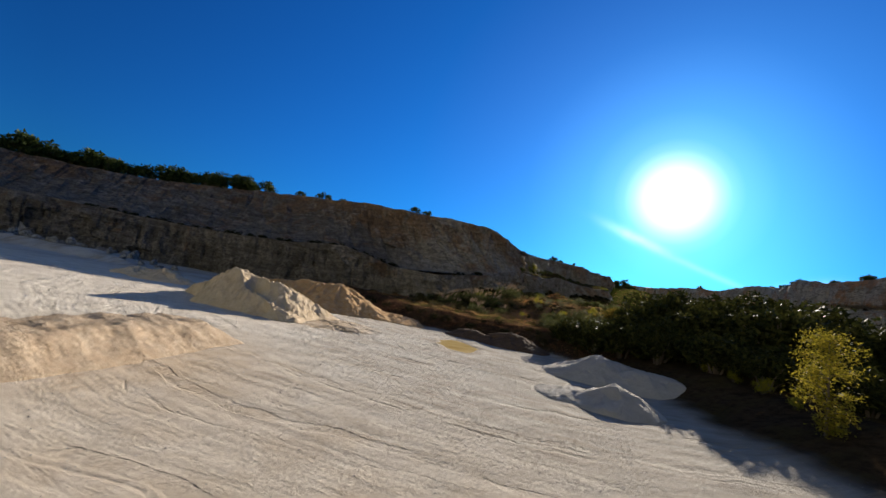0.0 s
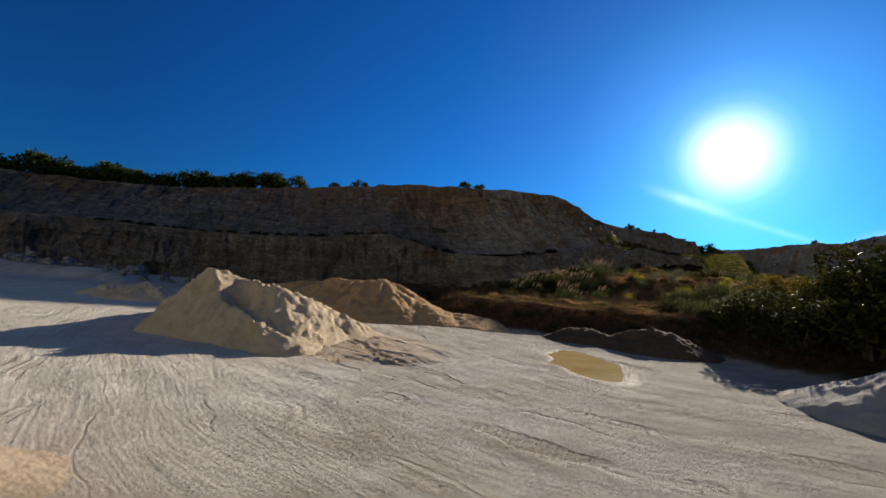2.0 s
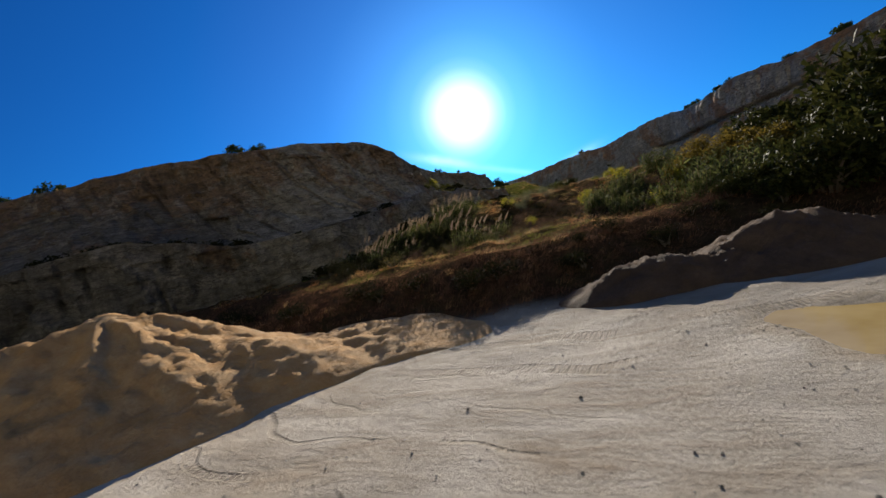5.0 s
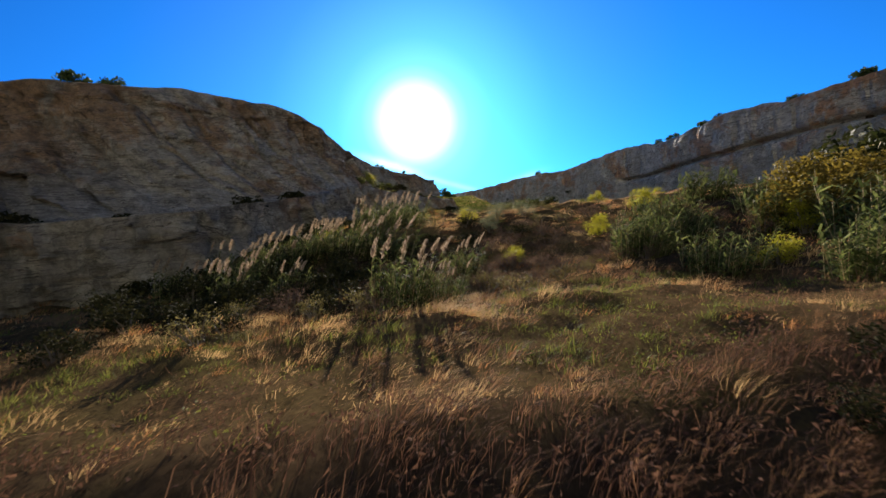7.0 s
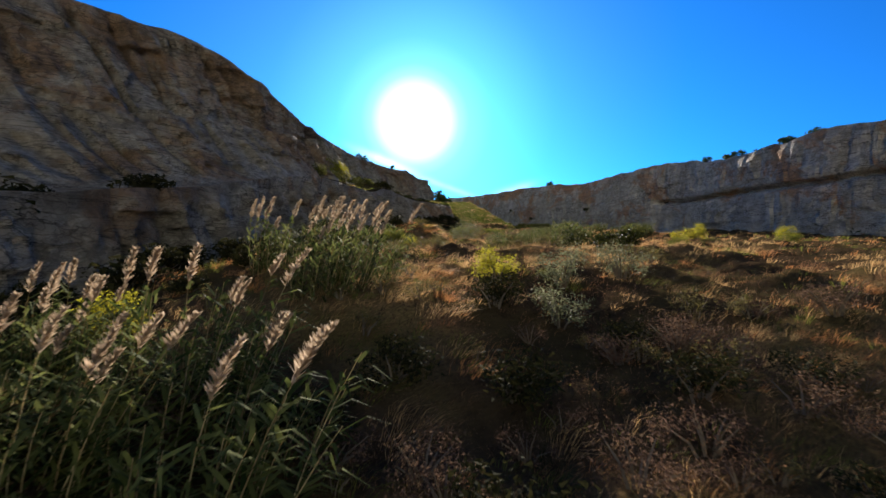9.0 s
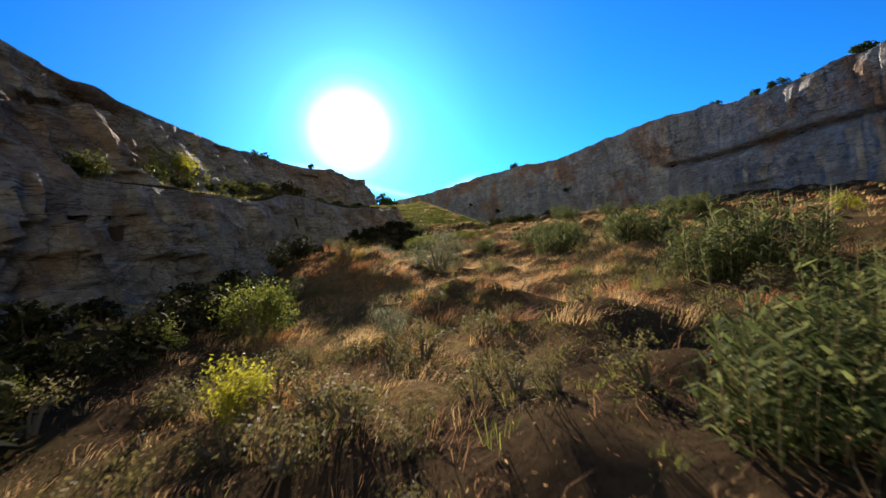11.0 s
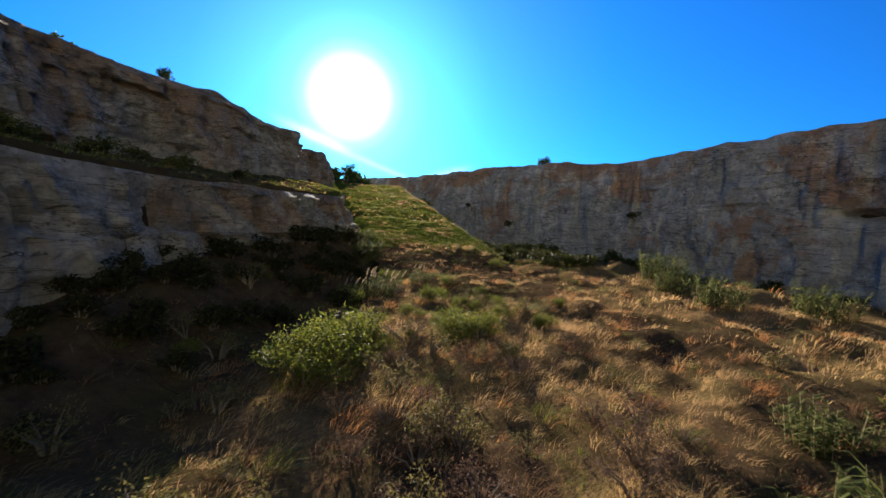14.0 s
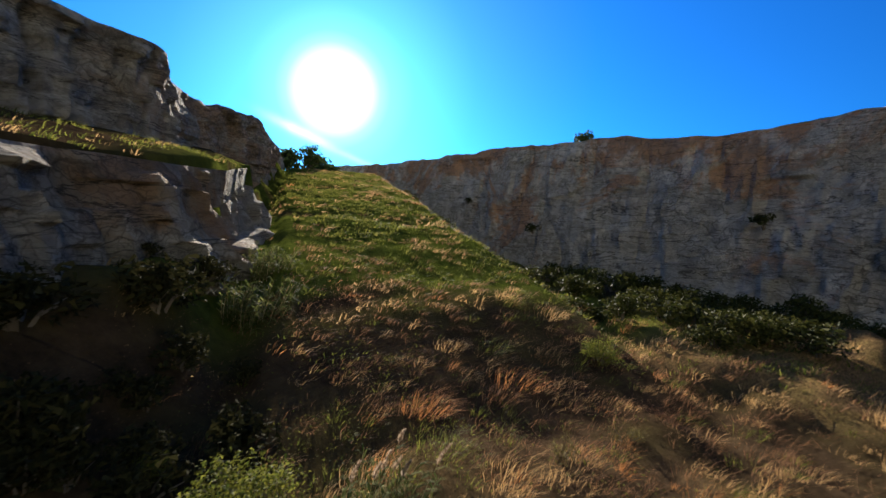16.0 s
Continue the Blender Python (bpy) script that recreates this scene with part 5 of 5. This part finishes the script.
    mx, my = mx[ok], my[ok]
    mz = ground_level(mx, my)
    v = rng.rand(len(mx))
    kn = bell(mx, my, 40.5, 118.5, 5.0) + bell(mx, my, 41.5, 124, 5.0) + bell(mx, my, 46.5, 128.5, 5.5)
    mk = np.where((v < 0.16) | ((kn > 0.3) & (v < 0.75)), 1, np.where(v < 0.52, 0, np.where(v < 0.74, 2, 3)))
    mr, mh = 0.6 + 0.6 * rng.rand(len(mx)), 0.45 + 0.4 * rng.rand(len(mx))
    mh = np.where(my < 79, mh * 0.45, mh)
    for k, name in enumerate(("straw", "rust", "brown", "green")):
        m = mk == k
        tussocks(heaps[name], mx[m], my[m], mz[m], mr[m], mh[m], 100, rng, wide=0.011, wind=0.55)
    # thin litter of dead stalks between the tussocks
    gx, gy = scatter(20000, -4, 90, 58, 150, rng)
    gc, _ = side_of(gx, gy, SP_BANK)
    gb, _ = side_of(gx, gy, SP_BENCH)
    m = (gc > 0) & (gb < -1) & (np.abs(gx - np.interp(gy, (55, 73, 97, 119, 141), (1, 13, 30, 50, 68))) < 22)
    tufts(heaps["brown"], gx[m], gy[m], ground_level(gx[m], gy[m]), 0.25 + 0.35 * rng.rand(m.sum()), 3, rng, wide=0.014, fan=0.5, spread=0.2)
    # small leaves, husks and broken stems that fill the growth between the blades
    fy = 57 + 97 * rng.rand(240000)
    fx = np.interp(fy, (55, 73, 97, 119, 141), (1, 13, 30, 50, 68)) + 8.5 * rng.randn(len(fy))
    ok = (side_of(fx, fy, SP_BANK)[0] > 0.2) & (side_of(fx, fy, SP_BENCH)[0] < -2.5)
    fx, fy = fx[ok], fy[ok]
    clump = N3.fbm(fx * 0.9 + 3, fy * 0.9, 3)
    ok = rng.rand(len(fx)) < np.clip(0.5 + 1.5 * clump, 0.06, 1)
    fx, fy, clump = fx[ok], fy[ok], clump[ok]
    fz = ground_level(fx, fy) + (0.06 + 0.55 * np.clip(clump + 0.25, 0.05, 1)) * rng.rand(len(fx)) ** 0.7
    tone = N1.fbm(fx * 0.35 + 9, fy * 0.35, 3) + 0.25 * rng.randn(len(fx))
    herb = N2.fbm(fx * 0.16 + 4, fy * 0.16, 2) + 0.6 * bell(fx, fy, 12, 68.5, 7) + 0.35 * bell(fx, fy, 33, 106, 6)
    sort = np.where(herb + 0.2 * rng.randn(len(fx)) > 0.28, 3, np.where(tone > 0.75, 0, 2))
    for k, name in enumerate(("straw", "rust", "brown", "green")):
        m = sort == k
        heaps[name].add(*leaves(np.stack([fx[m], fy[m], fz[m]], 1), np.full(m.sum(), 0.045 if name == "green" else 0.04), rng, flat=0.5))
    # the land above the rims and the bench
    gx, gy = scatter(9000, -120, 118, 78, 230, rng)
    bl, _ = side_of(gx, gy, SP_LEFT)
    bb, _ = side_of(gx, gy, SP_BENCH)
    br, _ = side_of(gx, gy, SP_RIGHT)
    m = ((bl > 0.6) & (bl < 7)) | ((br > 0.6) & (br < 6) & (gx > 80))
    tufts(heaps["straw"], gx[m], gy[m], ground_level(gx[m], gy[m]), 0.45 + 0.3 * rng.rand(m.sum()), 7, rng, wide=0.04)
    gx, gy = scatter(8000, 30, 80, 112, 170, rng)
    bl, _ = side_of(gx, gy, SP_LEFT)
    bb, _ = side_of(gx, gy, SP_BENCH)
    m = (bb > 0.5) & (bb < 6.5) & (bl < -2.0)
    gx, gy = gx[m], gy[m]
    gz = ground_level(gx, gy)
    pick = rng.rand(len(gx)) < 0.8
    tufts(heaps["green"], gx[pick], gy[pick], gz[pick], 0.2 + 0.25 * rng.rand(pick.sum()), 9, rng, wide=0.035)
    tufts(heaps["straw"], gx[~pick], gy[~pick], gz[~pick], 0.2 + 0.2 * rng.rand((~pick).sum()), 9, rng, wide=0.03)
    words = {"straw": "straw-coloured dry grass leaning in the wind", "rust": "rust-orange dry grass in soft tufts", "brown": "dead brown weeds and stalks", "green": "low green grass and herbs"}
    for name, h in heaps.items():
        if h.v:
            tagged(new(name + "_grass", h.mesh(name + "_grass", GRASS[name])), words[name], "grass", kind="stuff")


build_grass()


M_STALK = mat_leaf("dead_stalk", (0.05, 0.025, 0.018), (0.18, 0.092, 0.055), trans=0.22, rough=0.9)


def build_brush():
    """Dead stems and thin scrub on the bank and in the hollows."""
    rng = np.random.RandomState(78)
    h = Heap()
    x, y = scatter(9000, -4, 75, 55, 145, rng)
    c, _ = side_of(x, y, SP_BANK)
    wb, _ = side_of(x, y, SP_BENCH)
    m = (wb < -1) & ((bell(x, y, 10, 56.5, 3.5) > 0.4) | ((c > 0) & ((N2.fbm(x * 0.13, y * 0.13, 2) > 0.16) | (bell(x, y, 11, 79, 8) > 0.35) | (bell(x, y, 20, 75, 4.5) > 0.35) | (bell(x, y, 25, 82, 5) > 0.5))))
    x, y = x[m], y[m]
    tufts(h, x, y, ground_level(x, y), 0.5 + 0.4 * rng.rand(len(x)), 14, rng, wide=0.014, fan=0.5, spread=0.2)
    # brushwood is darkened by its colour where the hollows lie in shade
    tagged(new("dead_brush", h.mesh("dead_brush", M_SHADE)), "dead brushwood in the hollows, coloured near-black for shade", "scrub", kind="stuff")
    # upright dead stalks with husks, close together on the slope of the bank
    h = Heap()
    x, y = scatter(16000, -14, 30, 46, 96, rng)
    c, _ = side_of(x, y, SP_BANK)
    m = (c > -6.6) & (c < 0.6) & (side_of(x, y, SP_BENCH)[0] < -1) & (N1.fbm(x * 0.5, y * 0.5, 2) > -0.45)
    x, y = x[m], y[m]
    z = ground_level(x, y)
    tall = (0.45 + 0.5 * rng.rand(len(x))) * (0.75 + 0.5 * N2.fbm(x * 0.3, y * 0.3, 2))
    tufts(h, x, y, z, tall, 9, rng, wide=0.013, fan=0.14, spread=0.2)
    k = np.repeat(np.arange(len(x)), 7)
    p = np.stack([x[k] + 0.2 * rng.randn(len(k)), y[k] + 0.2 * rng.randn(len(k)), z[k] + tall[k] * (0.3 + 0.65 * rng.rand(len(k)))], 1)
    h.add(*leaves(p, np.full(len(k), 0.075), rng))
    tagged(new("dead_stalks", h.mesh("dead_stalks", M_STALK)), "dense reddish-brown dead stalks on the earth bank", "scrub", kind="stuff")


build_brush()

# heaps tipped in the yard


def mat_heap(name, a, b2, c):
    m, nt, b = nodes_of(name)
    clod = noise_of(nt, 1.1, 8, 0.72, lo=0.34, hi=0.66)
    grain = noise_of(nt, 12, 7, 0.75, lo=0.3, hi=0.7)
    run = noise_of(nt, 1.4, 6, 0.65, stretch=(1, 1, 0.15), lo=0.4, hi=0.66)
    col = mixc(nt, clod, a, b2)
    col = mixc(nt, math_node(nt, "MULTIPLY", run, 0.55), col, c)
    col = mixc(nt, math_node(nt, "MULTIPLY", grain, 0.35), col, (a[0] * 0.6, a[1] * 0.6, a[2] * 0.6))
    nt.links.new(col, b.inputs["Base Color"])
    b.inputs["Roughness"].default_value = 0.95
    b.inputs["Specular IOR Level"].default_value = 0.15
    bump(nt, b, ((clod, 0.5, 0.14), (run, 0.4, 0.12), (noise_of(nt, 4.5, 7, 0.7), 0.45, 0.07), (grain, 0.8, 0.04)))
    return m


def build_heap(name, shape, box, mat, label, seed, step=0.16, rough=0.3):
    """A heap on a fine grid; shape gives its height over the yard from x and y."""
    gn = Grad(seed)
    x0, x1, y0, y1 = box
    xs, ys = np.arange(x0, x1, step), np.arange(y0, y1, step)
    x, y = np.meshgrid(xs, ys)
    wx, wy = x + 0.35 * gn.fbm(x * 0.5, y * 0.5, 3), y + 0.35 * gn.fbm(x * 0.5 + 7, y * 0.5, 3)
    h = shape(wx, wy)
    body = smooth(0.0, 0.9, h)
    ridge = 0.5 - np.abs(gn.fbm(x * 0.8, y * 0.8, 3)) * 1.6
    clod = 0.5 - np.abs(gn.fbm(x * 2.1 + 5, y * 2.1, 3)) * 1.6
    h = h + body * rough * (0.34 * ridge + 0.26 * clod + 0.26 * gn.fbm(x * 5, y * 5, 3))
    edge = 0.10 * smooth(0.0, 0.3, h) * np.clip(gn.fbm(x * 3, y * 3, 2), 0, 1)
    z = ground_level(x, y) + h + edge - 0.12 * smooth(0.12, 0.0, h) - 0.02
    nx, ny = len(xs), len(ys)
    i = np.arange((ny - 1) * nx).reshape(ny - 1, nx)[:, :-1].ravel()
    quads = np.stack([i, i + 1, i + nx + 1, i + nx], 1)
    top = h.ravel()[quads].max(1)
    quads = quads[top > 0.01]
    used, inv = np.unique(quads, return_inverse=True)
    co = np.stack([x.ravel(), y.ravel(), z.ravel()], 1)[used]
    me = bpy.data.meshes.new(name)
    me.from_pydata(co.tolist(), [], inv.reshape(-1, 4).tolist())
    me.shade_smooth()
    me.materials.append(mat)
    if mat == M_GROUND:
        cx, cy, cz = co.T
        put_attribute(me, "sandy", 0.75 * smooth(0.02, 0.08, h.ravel()[used]) * smooth(1.0, -6.0, cx))
        put_attribute(me, "pale", 0.0 * cx)
        put_attribute(me, "darker_right", smooth(-4, 12, cx + 6 * N1.fbm(cx * 0.09, cy * 0.09, 3)))
        put_arc(me, cx, cy, cz)
    return tagged(new(name, me), label, "heap", "tipped heaps")


def cones(*rows, gully=0.32):
    def shape(x, y):
        h = np.zeros(x.shape)
        for r in rows:
            # gullies and spurs run down each flank
            dx, dy = x - r[0], y - r[1]
            far = np.hypot(dx, dy) + 1e-6
            rill = N3.fbm(dx / far * 2.6 + r[0], dy / far * 2.6 + 0.10 * far + r[1], 3)
            h = np.maximum(h, cone(x, y, *r) * (1 + gully * rill * smooth(0.3, 2.5, far)))
        return h
    return shape


M_HEAP_PALE = mat_heap("pale_sand", (0.58, 0.44, 0.28), (0.80, 0.66, 0.47), (0.66, 0.49, 0.30))
M_HEAP_OCHRE = mat_heap("ochre_sand", (0.50, 0.29, 0.12), (0.68, 0.47, 0.26), (0.64, 0.33, 0.11))
M_HEAP_TAN = mat_heap("tan_gravel", (0.46, 0.34, 0.22), (0.64, 0.51, 0.37), (0.56, 0.40, 0.26))
M_HEAP_GREY = mat_heap("grey_gravel", (0.42, 0.38, 0.33), (0.58, 0.53, 0.46), (0.48, 0.43, 0.36))
M_HEAP_EARTH = mat_heap("brown_earth", (0.075, 0.048, 0.03), (0.17, 0.11, 0.072), (0.11, 0.068, 0.042))


def crest(x, y, a, b, left, right):
    """A sharp crest from a to b (x, y, height) whose flanks fall at two slopes."""
    dx, dy = b[0] - a[0], b[1] - a[1]
    n = math.hypot(dx, dy)
    t = np.clip(((x - a[0]) * dx + (y - a[1]) * dy) / (n * n), 0, 1)
    px, py = x - a[0] - t * dx, y - a[1] - t * dy
    side = (dx * py - dy * px) / n
    fall = np.where(side > 0, left, right)
    return np.maximum(a[2] + (b[2] - a[2]) * t - fall * np.hypot(px, py), 0)


def main_heap(x, y):
    peak, hump, nose = (-17.0, 44.2, 3.75), (-12.2, 43.4, 3.0), (-12.9, 41.0, 1.6)
    h = crest(x, y, peak, (-15.0, 45.2, 3.3), 1.0, 0.6)
    h = np.maximum(h, crest(x, y, (-15.0, 45.2, 3.3), hump, 0.8, 0.75))
    h = np.maximum(h, crest(x, y, hump, (-8.2, 46.0, 0.4), 0.6, 0.85))
    h = np.maximum(h, crest(x, y, hump, (-10.2, 40.8, 0.8), 0.4, 0.95))
    # the steep side beyond the line from the peak to the nose
    ux, uy = (nose[0] - peak[0]) / 5.2, (nose[1] - peak[1]) / 5.2
    along = (ux * (x - peak[0]) + uy * (y - peak[1])) / 5.2
    out = np.maximum(-(ux * (y - peak[1]) - uy * (x - peak[0])), 0) * smooth(1.2, 0.85, along)
    h = np.maximum(np.maximum(h - 1.2 * out, 0), crest(x, y, peak, nose, 0.42, 1.2))
    h = np.maximum(h, cone(x, y, -10.9, 40.4, 0.8, 0.65, 1.3, 0.9, -0.5))
    h = np.maximum(h, cones((-30.5, 58.0, 1.4, 0.55, 1.4, 1.0, 0.3), (-34.5, 59.5, 1.1, 0.5, 1.4, 1.0, 0.3))(x, y))
    return h - 0.95 * bell(x, y, -14.2, 43.0, 1.1) * smooth(0.4, 1.5, h)


build_heap("sand_heap", main_heap, (-39, -4, 35, 64), M_HEAP_PALE, "pale limestone sand heap with eroded ridges in the yard", 31, step=0.13, rough=0.62)
build_heap("sand_heap", cones((-9.2, 61.8, 3.5, 0.62, 1.2, 1.2, 0.2), (-12.5, 63.4, 3.2, 0.55, 1.8, 1.2, -0.3), (-17, 65, 2.7, 0.46, 1.9, 1.2, -0.3), (-21, 66.5, 2.0, 0.42, 1.8, 1.2, -0.3), (-5.6, 60.4, 1.7, 0.45, 1.3, 1.0, -0.5), (-2.2, 60.6, 0.8, 0.3, 2.2, 1, -0.7)),
           (-32, 4, 53, 75), M_HEAP_OCHRE, "ochre sand heap with gullied flanks", 32, rough=0.42)
build_heap("gravel_heap", cones((13.6, 26.3, 1.35, 0.5, 1.0, 1.0, 0.5), (11.9, 27.9, 0.6, 0.3, 1.3, 1.0, 0.5), gully=0.12), (4, 22, 18, 34), M_HEAP_GREY, "low grey gravel cone on the yard", 33, rough=0.2)
build_heap("gravel_heap", cones((17.7, 37.6, 2.1, 0.52, 1.1, 1.0, 0.2), (19.7, 35.2, 1.5, 0.5, 1.1, 1.0, 0.0), gully=0.14), (7, 30, 29, 49), M_HEAP_GREY, "broad grey gravel heap at the yard's edge", 34, rough=0.2)
build_heap("earth_mound", cones((13.4, 52.6, 1.65, 0.55, 1.4, 1.0, -0.35), (9.0, 54.6, 1.1, 0.45, 1.4, 0.8, -0.5)), (2, 26, 46, 62), M_HEAP_EARTH, "brown earth mound below the bank", 35, rough=0.45)
build_heap("gravel_bank", lambda x, y: 1.15 * smooth(3.0, 0.9, np.abs(x + 13.2 - 0.2 * (y - 17))) * smooth(28, 24.5, y) * smooth(-4, 6, y), (-24, -5, -8, 32), M_HEAP_TAN, "long low bank of tan gravel", 36, rough=0.35)


def rutted(x, y):
    """Wheel ruts that turn off the yard round the foot of the heap."""
    h = 0.10 * smooth(7.5, 3.0, np.hypot((x + 7.4) / 1.2, (y - 43.8)))
    base = h
    for k, (cx, cy, r) in enumerate(((-20, 29, 19.4), (-20, 29, 18.5), (-20, 29, 17.7), (6, 58, 19.5), (6, 58, 20.3), (6, 58, 21.2), (-24, 36, 18.2), (-24, 36, 19.0), (-24, 36, 19.9), (-14, 30, 13.6), (-14, 30, 14.3), (-14, 30, 15.1), (10, 62, 24.0), (10, 62, 24.8), (10, 62, 25.6))):
        d = np.hypot(x - cx, y - cy) + 0.6 * N1.fbm(x * 0.3 + cx, y * 0.3 + k, 2) - r
        th = np.arctan2(y - cy, x - cx)
        deep = np.clip(0.25 + 1.6 * N2.fbm(x * 0.45 + 3 * r, y * 0.45, 3), 0, 1)
        cut = 0.035 * smooth(0.15, 0.04, np.abs(d)) - 0.03 * np.exp(-((np.abs(d) - 0.24) / 0.08) ** 2) - 0.03 * np.sin(th * r * 18) * smooth(0.2, 0.14, np.abs(d))
        h = h - deep * cut * smooth(0.01, 0.07, base)
    turn = N3.fbm(np.hypot(x - 6, y - 58) * 3.4, np.arctan2(y - 58, x - 6) * 6, 3)
    h = h + 0.06 * (0.35 - np.abs(turn)) * smooth(0.02, 0.08, base)
    return np.maximum(h, base * 0.1 - 0.03)


build_heap("rutted_sand", rutted, (-19, 6, 32, 55), M_GROUND, "tan sand pressed into deep wheel ruts", 37, step=0.10, rough=0.5)

# loose stone


def boulder(seed, mat):
    rng = np.random.RandomState(seed)
    bm = bmesh.new()
    bmesh.ops.create_icosphere(bm, subdivisions=2, radius=1)
    sx = 0.7 + 0.6 * rng.rand(3)
    cuts = rng.randn(7, 3)
    for v in bm.verts:
        p = np.array(v.co)
        for cu in cuts:
            n = cu / np.linalg.norm(cu)
            over = p @ n - 0.72
            if over > 0:
                p = p - n * over
        v.co = p * sx
    me = bpy.data.meshes.new("boulder")
    bm.to_mesh(me)
    bm.free()
    me.materials.append(mat)
    return me


M_STONE = mat_rock("white_stone", (0.72, 0.70, 0.66), (0.50, 0.47, 0.43), (0.55, 0.48, 0.38))


def build_stones():
    rng = np.random.RandomState(9)
    shapes = [boulder(200 + k, M_STONE) for k in range(6)]
    for k in range(70):
        t = rng.rand()
        x, y = -78 + 34 * t + 2.5 * rng.randn(), 79 + 5 * t - 4 * t * t + 2.2 * rng.randn()
        s = 0.35 + 0.75 * rng.rand() ** 2
        ob = new("boulder", shapes[k % 6])
        ob.matrix_basis = pose(x, y, level_at(x, y) + 0.3 * s, rng.rand() * 360, rng.rand() * 360, rng.rand() * 360) @ Matrix.Scale(s, 4)
        tagged(ob, "white broken limestone boulder in a tipped heap", "boulder", "tipped boulders")
    h = Heap()
    octa = np.array([(1, 0, 0), (-1, 0, 0), (0, 1, 0), (0, -1, 0), (0, 0, 1), (0, 0, -0.6)], float)
    tri = np.array([(0, 2, 4), (2, 1, 4), (1, 3, 4), (3, 0, 4), (2, 0, 5), (1, 2, 5), (3, 1, 5), (0, 3, 5)])
    x, y = scatter(5200, -24, 20, 2, 60, rng)
    z = ground_level(x, y)
    for k in range(len(x)):
        s = 0.01 + 0.03 * rng.rand() ** 3
        h.add(octa * s * (0.7 + 0.6 * rng.rand(6, 1)) * (1, 0.8, 0.7) + (x[k], y[k], z[k] + 0.3 * s), tri)
    x, y = -9 + 6.5 * rng.randn(900), 43 + 6 * rng.randn(900)
    ok = side_of(x, y, SP_BANK)[0] < -8
    x, y = x[ok], y[ok]
    z = ground_level(x, y)
    for k in range(len(x)):
        s = 0.012 + 0.04 * rng.rand() ** 3
        h.add(octa * s * (0.7 + 0.6 * rng.rand(6, 1)) * (1, 0.8, 0.7) + (x[k], y[k], z[k] + 0.3 * s), tri)
    tagged(new("gravel", h.mesh("gravel", M_STONE)), "loose pale gravel scattered over the yard", "gravel", kind="stuff")


build_stones()


def build_puddle():
    m, nt, b = nodes_of("muddy_water")
    nt.nodes.remove(b)
    body, shine, mix = nt.nodes.new("ShaderNodeBsdfDiffuse"), nt.nodes.new("ShaderNodeBsdfGlossy"), nt.nodes.new("ShaderNodeMixShader")
    nt.links.new(mixc(nt, noise_of(nt, 0.5, 4, 0.6, lo=0.35, hi=0.65), (0.34, 0.24, 0.09), (0.44, 0.33, 0.15)), body.inputs[0])
    shine.inputs["Roughness"].default_value = 0.12
    mix.inputs[0].default_value = 0.10
    nt.links.new(body.outputs[0], mix.inputs[1])
    nt.links.new(shine.outputs[0], mix.inputs[2])
    nt.links.new(mix.outputs[0], nt.nodes["Material Output"].inputs[0])
    n = 64
    v = [(6.2, 45.0, -0.075)]
    for k in range(n):
        a = 2 * math.pi * k / n
        v.append((6.2 + 2.8 * math.cos(a), 45.0 + 5.4 * math.sin(a), -0.075))
    me = bpy.data.meshes.new("puddle")
    me.from_pydata(v, [], [(0, 1 + k, 1 + (k + 1) % n) for k in range(n)])
    me.materials.append(m)
    tagged(new("puddle", me), "shallow muddy brown puddle in the yard", "water", kind="structure")


build_puddle()
